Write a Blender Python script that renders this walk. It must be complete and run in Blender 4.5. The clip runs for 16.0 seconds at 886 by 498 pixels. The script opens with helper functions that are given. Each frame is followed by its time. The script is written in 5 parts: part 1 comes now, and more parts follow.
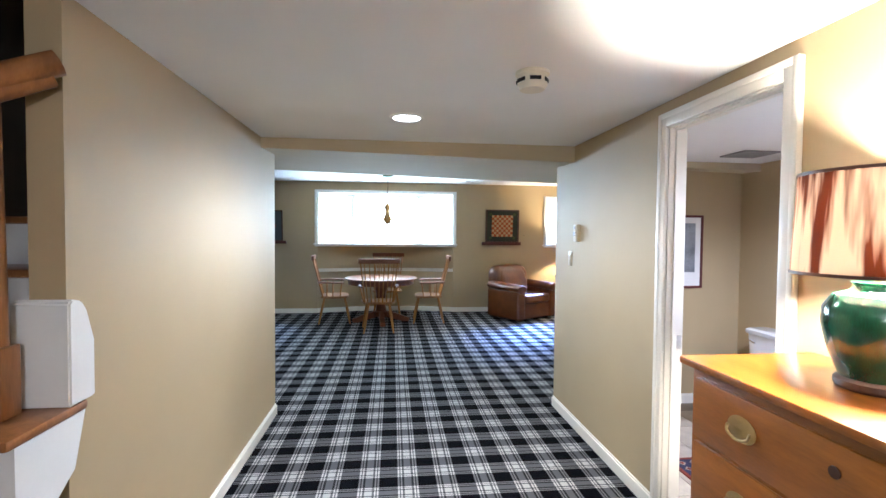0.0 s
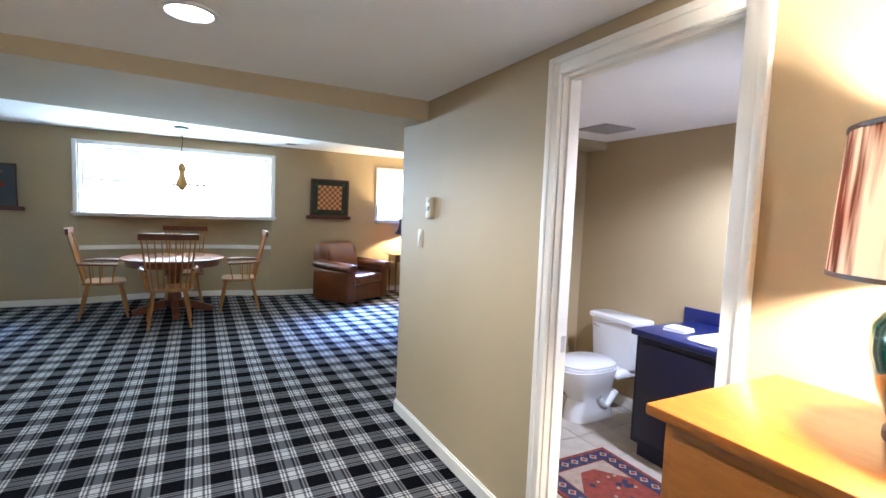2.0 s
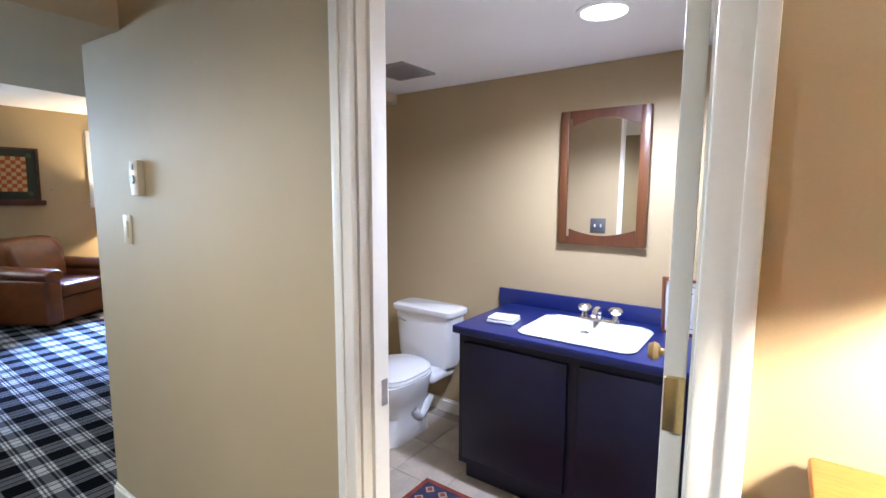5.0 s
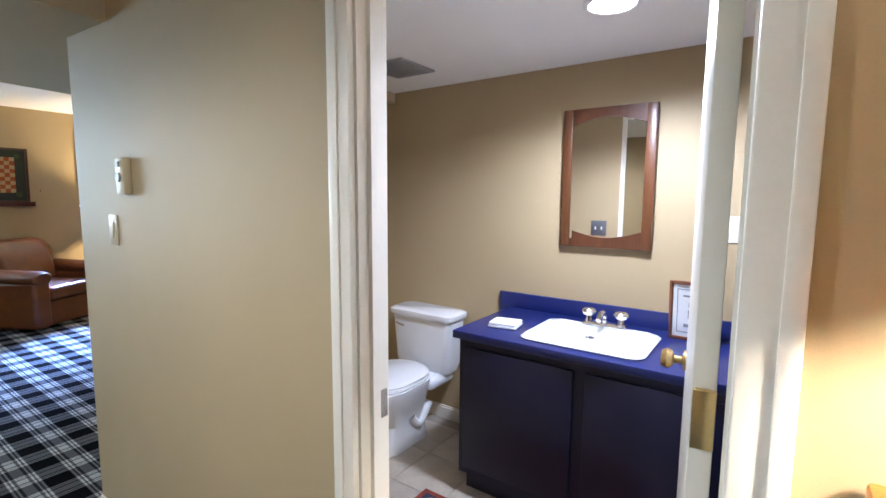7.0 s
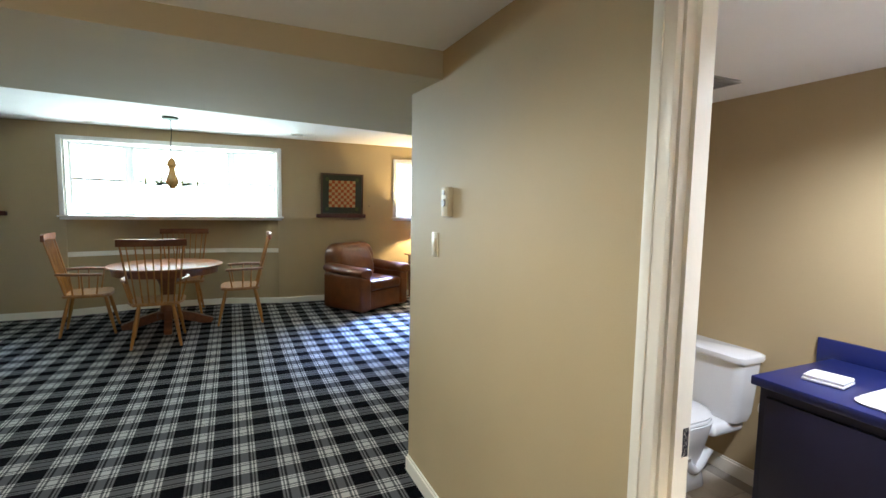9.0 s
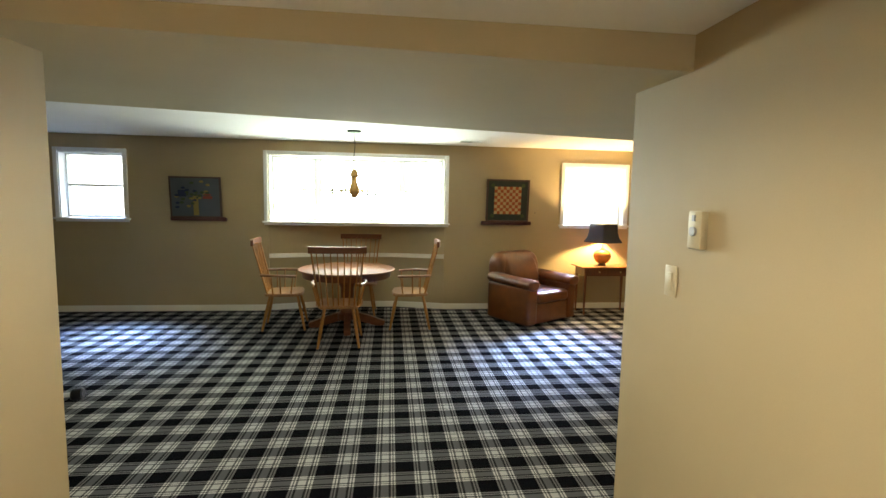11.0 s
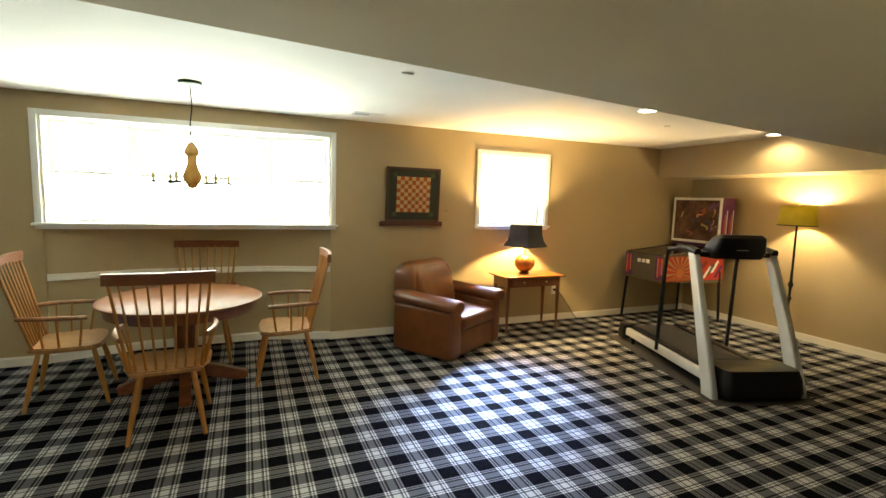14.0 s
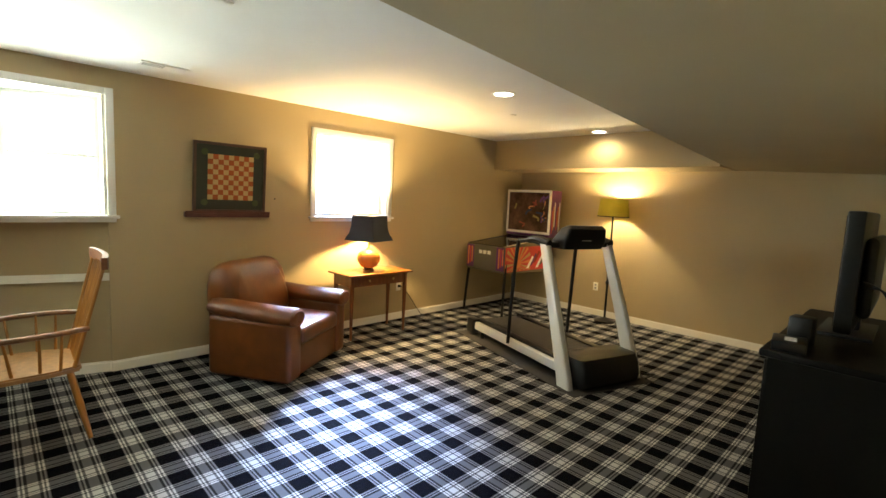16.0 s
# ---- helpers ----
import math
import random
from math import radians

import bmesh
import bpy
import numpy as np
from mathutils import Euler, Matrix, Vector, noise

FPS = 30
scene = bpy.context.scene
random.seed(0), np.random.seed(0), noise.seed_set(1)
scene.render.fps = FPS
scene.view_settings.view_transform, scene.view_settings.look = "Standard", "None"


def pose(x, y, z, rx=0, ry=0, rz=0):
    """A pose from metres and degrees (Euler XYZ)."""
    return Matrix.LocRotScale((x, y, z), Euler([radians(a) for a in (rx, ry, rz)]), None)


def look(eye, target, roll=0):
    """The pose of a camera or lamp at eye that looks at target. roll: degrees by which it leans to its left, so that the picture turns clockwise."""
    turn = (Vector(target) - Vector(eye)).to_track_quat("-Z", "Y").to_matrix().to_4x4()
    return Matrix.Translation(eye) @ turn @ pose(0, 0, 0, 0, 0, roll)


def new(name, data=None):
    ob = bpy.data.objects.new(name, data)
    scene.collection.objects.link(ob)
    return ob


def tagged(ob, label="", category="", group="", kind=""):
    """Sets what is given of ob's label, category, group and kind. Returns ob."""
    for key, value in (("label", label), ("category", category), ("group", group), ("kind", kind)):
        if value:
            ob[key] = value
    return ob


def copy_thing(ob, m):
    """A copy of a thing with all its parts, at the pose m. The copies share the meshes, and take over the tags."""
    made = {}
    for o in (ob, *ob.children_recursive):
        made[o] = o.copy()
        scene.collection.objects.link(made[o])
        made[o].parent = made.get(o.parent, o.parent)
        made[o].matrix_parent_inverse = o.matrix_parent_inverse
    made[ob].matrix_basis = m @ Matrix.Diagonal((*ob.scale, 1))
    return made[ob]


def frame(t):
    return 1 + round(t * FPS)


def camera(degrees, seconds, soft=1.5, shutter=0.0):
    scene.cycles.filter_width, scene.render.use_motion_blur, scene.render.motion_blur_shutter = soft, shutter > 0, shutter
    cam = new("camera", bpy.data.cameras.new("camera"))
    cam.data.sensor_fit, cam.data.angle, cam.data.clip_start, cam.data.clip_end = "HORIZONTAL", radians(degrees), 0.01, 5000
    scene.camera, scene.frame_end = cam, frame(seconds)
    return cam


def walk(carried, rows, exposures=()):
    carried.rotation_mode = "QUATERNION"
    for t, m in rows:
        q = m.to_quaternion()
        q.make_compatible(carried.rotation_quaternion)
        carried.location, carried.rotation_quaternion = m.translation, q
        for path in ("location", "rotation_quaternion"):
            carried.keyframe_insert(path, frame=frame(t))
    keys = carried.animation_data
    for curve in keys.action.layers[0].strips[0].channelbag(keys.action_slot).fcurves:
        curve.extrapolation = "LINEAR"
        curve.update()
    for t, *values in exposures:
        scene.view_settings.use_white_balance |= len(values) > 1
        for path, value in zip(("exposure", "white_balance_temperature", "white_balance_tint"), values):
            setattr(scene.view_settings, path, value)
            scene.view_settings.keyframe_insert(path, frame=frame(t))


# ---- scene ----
cam = camera(87.0, 16.0)
METRES, EYE, TILT, LEAN, TURN = 4.9, 1.5, 0.0, 0.0, -7.3
PATH = [
    (0, (0.552, 0.28, 1.483), (0.766, 2.268, 1.42), 0.5),
    (0.5, (0.526, 0.474, 1.483), (0.913, 2.434, 1.389), 1.2),
    (1, (0.55, 0.669, 1.479), (1.133, 2.578, 1.361), 1.8),
    (1.5, (0.611, 0.883, 1.477), (1.37, 2.728, 1.335), 2.2),
    (2, (0.661, 1.056, 1.473), (1.586, 2.823, 1.318), 2.2),
    (2.5, (0.728, 1.224, 1.475), (1.817, 2.892, 1.297), 2.0),
    (3, (0.81, 1.361, 1.463), (2.049, 2.918, 1.258), 1.4),
    (3.5, (0.924, 1.494, 1.468), (2.291, 2.935, 1.233), 0.7),
    (4, (1.038, 1.599, 1.461), (2.527, 2.912, 1.218), 0.3),
    (4.5, (1.133, 1.684, 1.454), (2.732, 2.859, 1.206), 0.1),
    (7, (1.224, 1.798, 1.434), (2.848, 2.944, 1.212), 0.4),
    (7.5, (1.197, 1.79, 1.439), (2.664, 3.133, 1.233), 0.3),
    (8, (1.156, 1.784, 1.46), (2.434, 3.31, 1.269), 0.4),
    (8.5, (1.108, 1.785, 1.464), (2.172, 3.47, 1.291), 0.7),
    (9, (1.072, 1.819, 1.476), (1.895, 3.633, 1.298), 1.0),
    (9.5, (1.045, 1.86, 1.485), (1.614, 3.769, 1.309), 0.8),
    (10, (1.01, 1.928, 1.498), (1.35, 3.892, 1.329), 0.9),
    (12.5, (0.791, 3.015, 1.659), (0.984, 4.994, 1.442), 1.1),
    (13, (0.803, 3.35, 1.644), (1.168, 5.304, 1.424), 1.5),
    (13.5, (0.8, 3.653, 1.634), (1.368, 5.558, 1.414), 1.9),
    (14, (0.838, 3.907, 1.604), (1.615, 5.738, 1.394), 1.7),
    (14.5, (0.886, 4.109, 1.597), (1.855, 5.846, 1.385), 1.6),
    (15, (0.941, 4.292, 1.576), (2.089, 5.916, 1.356), 2.2),
    (15.5, (0.956, 4.452, 1.556), (2.237, 5.971, 1.33), 2.8),
    (16, (0.996, 4.572, 1.555), (2.392, 5.988, 1.34), 2.7),
]
EXPOSURES = [(0, 1.24, 5200, 13), (3, 1.12, 5250, 14), (7, 0.76, 5350, 11), (9, 0.78, 5900, 6), (12.5, 1.02, 7700, 4), (16, 1.02, 7300, 5)]
walk(cam, [(t, look(eye, target, roll)) for t, eye, target, roll in PATH], exposures=EXPOSURES)

# ---- world and light ----
world = bpy.data.worlds.new("sky")
scene.world = world
world.use_nodes = True
wn = world.node_tree
sky = wn.nodes.new("ShaderNodeTexSky")
sky.sky_type, sky.sun_disc = "NISHITA", False
sky.sun_elevation, sky.sun_rotation = radians(50), radians(160)
wn.links.new(sky.outputs[0], wn.nodes["Background"].inputs[0])
wn.nodes["Background"].inputs[1].default_value = 0.15


def lamp(name, kind, power, colour, m, size=0.1, size_y=None, spot=120, blend=0.6):
    data = bpy.data.lights.new(name, kind)
    data.energy, data.color = power, colour
    if kind == "AREA":
        data.size = size
        if size_y:
            data.shape, data.size_y = "RECTANGLE", size_y
    else:
        data.shadow_soft_size = size
    if kind == "SPOT":
        data.spot_size, data.spot_blend = radians(spot), blend
    ob = new(name, data)
    ob.matrix_world = m
    return ob


sun = lamp("sun", "SUN", 2.0, (1, 0.95, 0.88), look((0, 0, 20), (0, 6, 3)))
sun.data.angle = radians(0.5)
DAY = (0.33, 0.50, 1.0)


def daylight(power, eye, target, size, size_y, spread, colour=DAY):
    ob = lamp("daylight", "AREA", power, colour, look(eye, target), size, size_y)
    ob.data.spread = radians(spread)


daylight(92, (0.43, 9.74, 1.76), (0.43, 7.9, 1.28), 2.4, 0.9, 165, (0.74, 0.86, 0.82))
daylight(30, (-3.13, 9.2, 1.76), (-2.1, 7.85, 0.0), 0.75, 0.8, 34)
daylight(45, (4.02, 9.15, 1.76), (2.8, 7.3, 0.0), 0.85, 0.8, 30)
WARM, BULB = (1.0, 0.80, 0.50), (1.0, 0.72, 0.37)
lamp("downlight_hall", "SPOT", 82, (1, 0.95, 0.86), look((0.63, 3.08, 2.16), (0.63, 3.08, 0)), 0.06, spot=165)
lamp("downlight_bath", "SPOT", 74, (0.92, 0.92, 1.0), look((2.88, 2.285, 2.04), (2.88, 2.285, 0)), 0.06, spot=160)
lamp("downlight_room", "SPOT", 20, WARM, look((4.09, 7.05, 2.42), (4.09, 7.05, 0)), 0.06, spot=130)
lamp("downlight_room", "SPOT", 18, WARM, look((6.3, 7.38, 2.42), (6.3, 7.38, 0)), 0.06, spot=160)
lamp("bulb_chest_lamp", "POINT", 86, (1, 0.83, 0.58), pose(1.765, 1.325, 1.49), 0.04)
lamp("bulb_table_lamp", "POINT", 92, BULB, pose(4.05, 8.85, 1.22), 0.04)
lamp("bulb_floor_lamp", "POINT", 36, WARM, pose(6.95, 7.43, 1.60), 0.04)
# unseen fill behind the camera, added to lift the hall ceiling; no fixture there
lamp("hall_fill", "POINT", 22, (1, 0.95, 0.88), pose(0.5, -0.75, 1.85), 0.12)


# ---- materials ----
def mat(name, colour, rough=0.6, metal=0.0, var=0.12, scale=6.0, bump=0.05, grain=120.0, coat=0.0, stretch=(1, 1, 1), spec=0.5):
    m = bpy.data.materials.new(name)
    m.use_nodes = True
    n, l = m.node_tree.nodes, m.node_tree.links
    b = n["Principled BSDF"]
    b.inputs["Roughness"].default_value, b.inputs["Metallic"].default_value = rough, metal
    b.inputs["Coat Weight"].default_value = coat
    b.inputs["Specular IOR Level"].default_value = spec
    tc, mp = n.new("ShaderNodeTexCoord"), n.new("ShaderNodeMapping")
    mp.inputs["Scale"].default_value = stretch
    l.new(tc.outputs["Object"], mp.inputs["Vector"])
    big, fine = n.new("ShaderNodeTexNoise"), n.new("ShaderNodeTexNoise")
    big.inputs["Scale"].default_value, fine.inputs["Scale"].default_value = scale, grain
    big.inputs["Detail"].default_value = fine.inputs["Detail"].default_value = 4
    for t in (big, fine):
        l.new(mp.outputs[0], t.inputs["Vector"])
    add = n.new("ShaderNodeMath")
    add.operation = "MULTIPLY_ADD"
    l.new(fine.outputs[0], add.inputs[0])
    add.inputs[1].default_value = 0.4
    l.new(big.outputs[0], add.inputs[2])
    ramp = n.new("ShaderNodeValToRGB")
    ramp.color_ramp.elements[0].position, ramp.color_ramp.elements[1].position = 0.4, 1.0
    ramp.color_ramp.elements[0].color = (*[c * (1 - var) for c in colour], 1)
    ramp.color_ramp.elements[1].color = (*[min(1, c * (1 + var)) for c in colour], 1)
    l.new(add.outputs[0], ramp.inputs[0])
    l.new(ramp.outputs[0], b.inputs["Base Color"])
    if bump:
        bp = n.new("ShaderNodeBump")
        bp.inputs["Strength"].default_value, bp.inputs["Distance"].default_value = bump, 0.01
        l.new(fine.outputs[0], bp.inputs["Height"])
        l.new(bp.outputs[0], b.inputs["Normal"])
    return m


def glow(name, colour, strength):
    m = bpy.data.materials.new(name)
    m.use_nodes = True
    b = m.node_tree.nodes["Principled BSDF"]
    b.inputs["Base Color"].default_value = (*colour, 1)
    b.inputs["Emission Color"].default_value = (*colour, 1)
    b.inputs["Emission Strength"].default_value = strength
    return m


def shade_cloth(name, colour, through_part):
    m = mat(name, colour, 0.9, var=0.15, grain=300, bump=0.15)
    n, l = m.node_tree.nodes, m.node_tree.links
    b = n["Principled BSDF"]
    tr, mix = n.new("ShaderNodeBsdfTranslucent"), n.new("ShaderNodeMixShader")
    col = b.inputs["Base Color"].links[0].from_socket
    l.new(col, tr.inputs["Color"])
    mix.inputs[0].default_value = through_part
    l.new(b.outputs[0], mix.inputs[1])
    l.new(tr.outputs[0], mix.inputs[2])
    l.new(mix.outputs[0], n["Material Output"].inputs[0])
    return m


def wood(name, colour, rough=0.35, coat=0.2, stretch=(3, 3, 0.4), var=0.35):
    return mat(name, colour, rough, var=var, scale=9, grain=60, bump=0.04, coat=coat, stretch=stretch)


WALL = mat("tan_wall_paint", (0.42, 0.322, 0.178), 0.62, var=0.05, scale=1.5, bump=0.06, grain=220)
FLAT = mat("tan_flat_paint", (0.50, 0.42, 0.28), 0.9, var=0.05, scale=1.5, bump=0.06, grain=220, spec=0.1)
CREAM = mat("aged_cream_plastic", (0.74, 0.68, 0.54), 0.45, var=0.05)
PLATE = mat("cream_plastic", (0.50, 0.42, 0.27), 0.45, var=0.04)
CEIL = mat("white_ceiling_paint", (0.86, 0.85, 0.83), 0.8, var=0.03, scale=2, bump=0.05, grain=160)
TRIM = mat("cream_gloss_paint", (0.80, 0.76, 0.67), 0.35, var=0.04, scale=4, bump=0.02)
WHITE = mat("white_paint", (0.82, 0.82, 0.80), 0.4, var=0.03, bump=0.02)
# darkness of the unlit stairwell, put into the wall colour
UNLIT_STAIR = mat("stairwell_unlit_tone", (0.10, 0.075, 0.05), 0.8)
CREST = mat("dark_crest_wood", (0.15, 0.05, 0.017), 0.45, var=0.3, scale=9, grain=60, bump=0.03, stretch=(0.5, 3, 3), spec=0.3)
OAK = wood("oak_wood", (0.20, 0.08, 0.024))
# honey stair oak, darkened so the colour carries the unlit corner's shade
STAIRW = wood("shaded_stair_oak", (0.26, 0.105, 0.03), 0.3)
HONEY = wood("honey_maple_wood", (0.50, 0.24, 0.07), 0.3)
PALE = wood("pale_maple_wood", (0.36, 0.15, 0.027), 0.35)
SEATW = wood("worn_maple_seat", (0.34, 0.165, 0.055), 0.32)
CHERRY = wood("cherry_wood", (0.31, 0.10, 0.010), 0.28, 0.15, stretch=(2, 0.5, 3))
CHERRY_D = wood("red_brown_wood", (0.16, 0.05, 0.016), 0.3, 0.3)
DARKW = wood("dark_walnut_wood", (0.07, 0.03, 0.018), 0.4)
LEATHER = mat("brown_leather", (0.13, 0.036, 0.006), 0.36, var=0.35, scale=7, bump=0.12, grain=160, coat=0.12)
BRASS = mat("brass", (0.62, 0.46, 0.2), 0.28, 1.0, var=0.15)
CHROME = mat("chrome", (0.8, 0.8, 0.82), 0.1, 1.0, var=0.05)
PORC = mat("white_porcelain", (0.84, 0.84, 0.84), 0.12, var=0.02, bump=0, coat=0.3)
NAVY = mat("navy_paint", (0.006, 0.007, 0.034), 0.42, var=0.15, bump=0.03)
NAVYTOP = mat("blue_laminate", (0.014, 0.022, 0.125), 0.3, var=0.12, bump=0.01)
TILE = mat("beige_stone_tile", (0.48, 0.42, 0.34), 0.4, var=0.2, scale=9, grain=60)
GROUT = mat("grey_grout", (0.36, 0.32, 0.27), 0.9)
BLACKP = mat("black_plastic", (0.007, 0.007, 0.008), 0.42, var=0.2, bump=0.05, grain=300, spec=0.3)
BELT = mat("treadmill_belt", (0.024, 0.023, 0.024), 0.7, var=0.2, bump=0.1, grain=400)
SILVER = mat("silver_paint", (0.62, 0.63, 0.63), 0.38, 0.35, var=0.06)
IRON = mat("black_iron", (0.02, 0.02, 0.018), 0.5, 0.6)
BLACKW = mat("black_furniture_paint", (0.003, 0.0025, 0.002), 0.5, var=0.3, spec=0.12)
SCREEN = mat("dark_glass_screen", (0.01, 0.01, 0.012), 0.08, var=0.05, bump=0)
MIRROR = mat("silvered_mirror", (0.9, 0.9, 0.9), 0.01, 1.0, var=0, bump=0)
PAPER = mat("white_paper", (0.82, 0.81, 0.78), 0.8, var=0.03)
INK = mat("grey_ink", (0.25, 0.25, 0.27), 0.8)
CLOTH = mat("white_cotton", (0.84, 0.84, 0.84), 0.9, bump=0.2, grain=250)
GREYP = mat("grey_switch_plate", (0.18, 0.18, 0.19), 0.4, 0.6)
VENTM = mat("grey_vent_metal", (0.35, 0.34, 0.34), 0.5, 0.4)
GREENB = mat("green_bronze", (0.03, 0.07, 0.035), 0.5, 0.5)
CANDLE = mat("ivory_candle", (0.62, 0.58, 0.25), 0.5)
TERRA = mat("amber_glazed_ceramic", (0.50, 0.16, 0.03), 0.22, var=0.25, coat=0.4)
QUILT_D = mat("dark_green_fabric", (0.035, 0.04, 0.028), 0.9, bump=0.2, grain=300)
QUILT_O = mat("orange_fabric", (0.33, 0.075, 0.018), 0.9, bump=0.2, grain=300)
QUILT_C = mat("cream_fabric", (0.46, 0.31, 0.14), 0.9, bump=0.2, grain=300)
BLUEG = mat("blue_grey_fabric", (0.085, 0.095, 0.10), 0.9, bump=0.2, grain=300)
PETALY = mat("mustard_fabric", (0.28, 0.2, 0.06), 0.9)
PETALN = mat("navy_fabric", (0.02, 0.03, 0.07), 0.9)
LEAFG = mat("olive_fabric", (0.06, 0.08, 0.03), 0.9)
REDF = mat("brick_red_fabric", (0.28, 0.05, 0.03), 0.9)
RED = mat("red_print", (0.50, 0.035, 0.03), 0.35)
ORANGE = mat("orange_print", (0.62, 0.2, 0.06), 0.35)
PURPLE = mat("purple_print", (0.11, 0.02, 0.12), 0.35)
OLIVE = mat("olive_print", (0.10, 0.09, 0.06), 0.35)
SHADE_BLACK = mat("black_shade_fabric", (0.012, 0.014, 0.02), 0.7, bump=0.1, grain=300)
SHADE_OLIVE = shade_cloth("olive_shade_fabric", (0.34, 0.29, 0.05), 0.16)
GLASSB = glow("lit_bulb", (1.0, 0.85, 0.6), 14)
LENS = glow("lit_lens", (1.0, 0.95, 0.85), 9)
OUTSIDE = glow("bright_overcast_outdoors", (0.92, 0.97, 1.0), 3.2)

# translucent streaked shade of the chest lamp
SHADE_STREAK = shade_cloth("streaked_shade", (0.62, 0.48, 0.34), 0.42)
sn, sl = SHADE_STREAK.node_tree.nodes, SHADE_STREAK.node_tree.links
smap, snoise, sramp, stc = sn.new("ShaderNodeMapping"), sn.new("ShaderNodeTexNoise"), sn.new("ShaderNodeValToRGB"), sn.new("ShaderNodeTexCoord")
smap.inputs["Scale"].default_value = (26, 26, 2.2)
snoise.inputs["Scale"].default_value, snoise.inputs["Detail"].default_value = 1.0, 3
sramp.color_ramp.elements[0].position, sramp.color_ramp.elements[0].color = 0.40, (0.10, 0.03, 0.01, 1)
sramp.color_ramp.elements[1].position, sramp.color_ramp.elements[1].color = 0.54, (0.75, 0.64, 0.52, 1)
sl.new(stc.outputs["Object"], smap.inputs[0])
sl.new(smap.outputs[0], snoise.inputs["Vector"])
sl.new(snoise.outputs[0], sramp.inputs[0])
for nd in (sn["Principled BSDF"].inputs["Base Color"], [k for k in sn if k.type == "BSDF_TRANSLUCENT"][0].inputs["Color"]):
    sl.new(sramp.outputs[0], nd)

# green drip glaze of the chest lamp
GLAZE = mat("green_drip_glaze", (0.02, 0.12, 0.06), 0.12, var=0.5, scale=5, coat=0.6, bump=0.02, stretch=(4, 4, 0.6))
gr = [k for k in GLAZE.node_tree.nodes if k.type == "VALTORGB"][0].color_ramp
gr.elements[0].color, gr.elements[1].color = (0.012, 0.022, 0.012, 1), (0.013, 0.12, 0.062, 1)

# plaid carpet: the same stripe set across and along
PERIOD, PHX, PHY = 0.2315, 0.65, 2.926
CARPET = mat("plaid_wool_carpet", (0.5, 0.5, 0.5), 0.95, bump=0.35, grain=500, spec=0.02)
cn, cl = CARPET.node_tree.nodes, CARPET.node_tree.links
geo, sep = cn.new("ShaderNodeNewGeometry"), cn.new("ShaderNodeSeparateXYZ")
wob = cn.new("ShaderNodeTexNoise")
wob.inputs["Scale"].default_value = 260
cl.new(geo.outputs["Position"], sep.inputs[0])
cl.new(geo.outputs["Position"], wob.inputs["Vector"])


def cmath(op, a, b=None):
    nd = cn.new("ShaderNodeMath")
    nd.operation = op
    for i, v in enumerate((a, b)):
        if v is None:
            continue
        if isinstance(v, (int, float)):
            nd.inputs[i].default_value = v
        else:
            cl.new(v, nd.inputs[i])
    return nd.outputs[0]


def stripes(axis, phase):
    u = cmath("ADD", cmath("DIVIDE", cmath("SUBTRACT", sep.outputs[axis], phase), PERIOD), 0.5)
    u = cmath("ADD", u, cmath("MULTIPLY", cmath("SUBTRACT", wob.outputs[0], 0.5), 0.05))
    d = cmath("MULTIPLY", cmath("ABSOLUTE", cmath("SUBTRACT", cmath("FRACT", u), 0.5)), 2.0)
    r = cn.new("ShaderNodeValToRGB")
    stops = [(0.0, 0.62), (0.17, 0.62), (0.20, 0.10), (0.28, 0.10), (0.31, 0.8), (0.35, 0.8), (0.38, 0.12), (0.42, 0.12), (0.45, 0.75), (0.50, 0.75), (0.54, 0.0), (1.0, 0.0)]
    e = r.color_ramp.elements
    e[0].position, e[0].color = 0.0, (0.6, 0.6, 0.6, 1)
    e[1].position, e[1].color = 1.0, (0.0, 0.0, 0.0, 1)
    for p, v in stops[1:-1]:
        k = e.new(p)
        k.color = (v, v, v, 1)
    cl.new(d, r.inputs[0])
    return r.outputs[0]


both = cmath("MULTIPLY", cmath("ADD", stripes(0, PHX), stripes(1, PHY)), 0.5)
cr = cn.new("ShaderNodeValToRGB")
ce = cr.color_ramp.elements
ce[0].position, ce[0].color = 0.0, (0.0025, 0.0025, 0.004, 1)
ce[1].position, ce[1].color = 0.8, (0.62, 0.60, 0.57, 1)
k = ce.new(0.36)
k.color = (0.105, 0.105, 0.11, 1)
cl.new(both, cr.inputs[0])
cl.new(cr.outputs[0], cn["Principled BSDF"].inputs["Base Color"])


# ---- builders ----
def box(bm, x0, y0, z0, x1, y1, z1, bevel=0.0, m=None):
    r = bmesh.ops.create_cube(bm, size=1)
    vs = r["verts"]
    t = Matrix.Translation(((x0 + x1) / 2, (y0 + y1) / 2, (z0 + z1) / 2)) @ Matrix.Diagonal((abs(x1 - x0), abs(y1 - y0), abs(z1 - z0), 1))
    bmesh.ops.transform(bm, matrix=t, verts=vs)
    if bevel:
        es = list({e for v in vs for e in v.link_edges})
        out = bmesh.ops.bevel(bm, geom=es, offset=bevel, segments=2 if bevel < 0.02 else 4, profile=0.5, affect="EDGES")
        vs = list({v for f in out["faces"] for v in f.verts} | {v for v in vs if v.is_valid})
    if m is not None:
        bmesh.ops.transform(bm, matrix=m, verts=vs)
    return bm


def rod(bm, a, b, r0, r1=None, seg=12):
    a, b = Vector(a), Vector(b)
    r1 = r0 if r1 is None else r1
    q = (b - a).to_track_quat("Z", "Y").to_matrix().to_4x4()
    bmesh.ops.create_cone(bm, cap_ends=True, segments=seg, radius1=r0, radius2=r1, depth=(b - a).length, matrix=Matrix.Translation((a + b) / 2) @ q)
    return bm


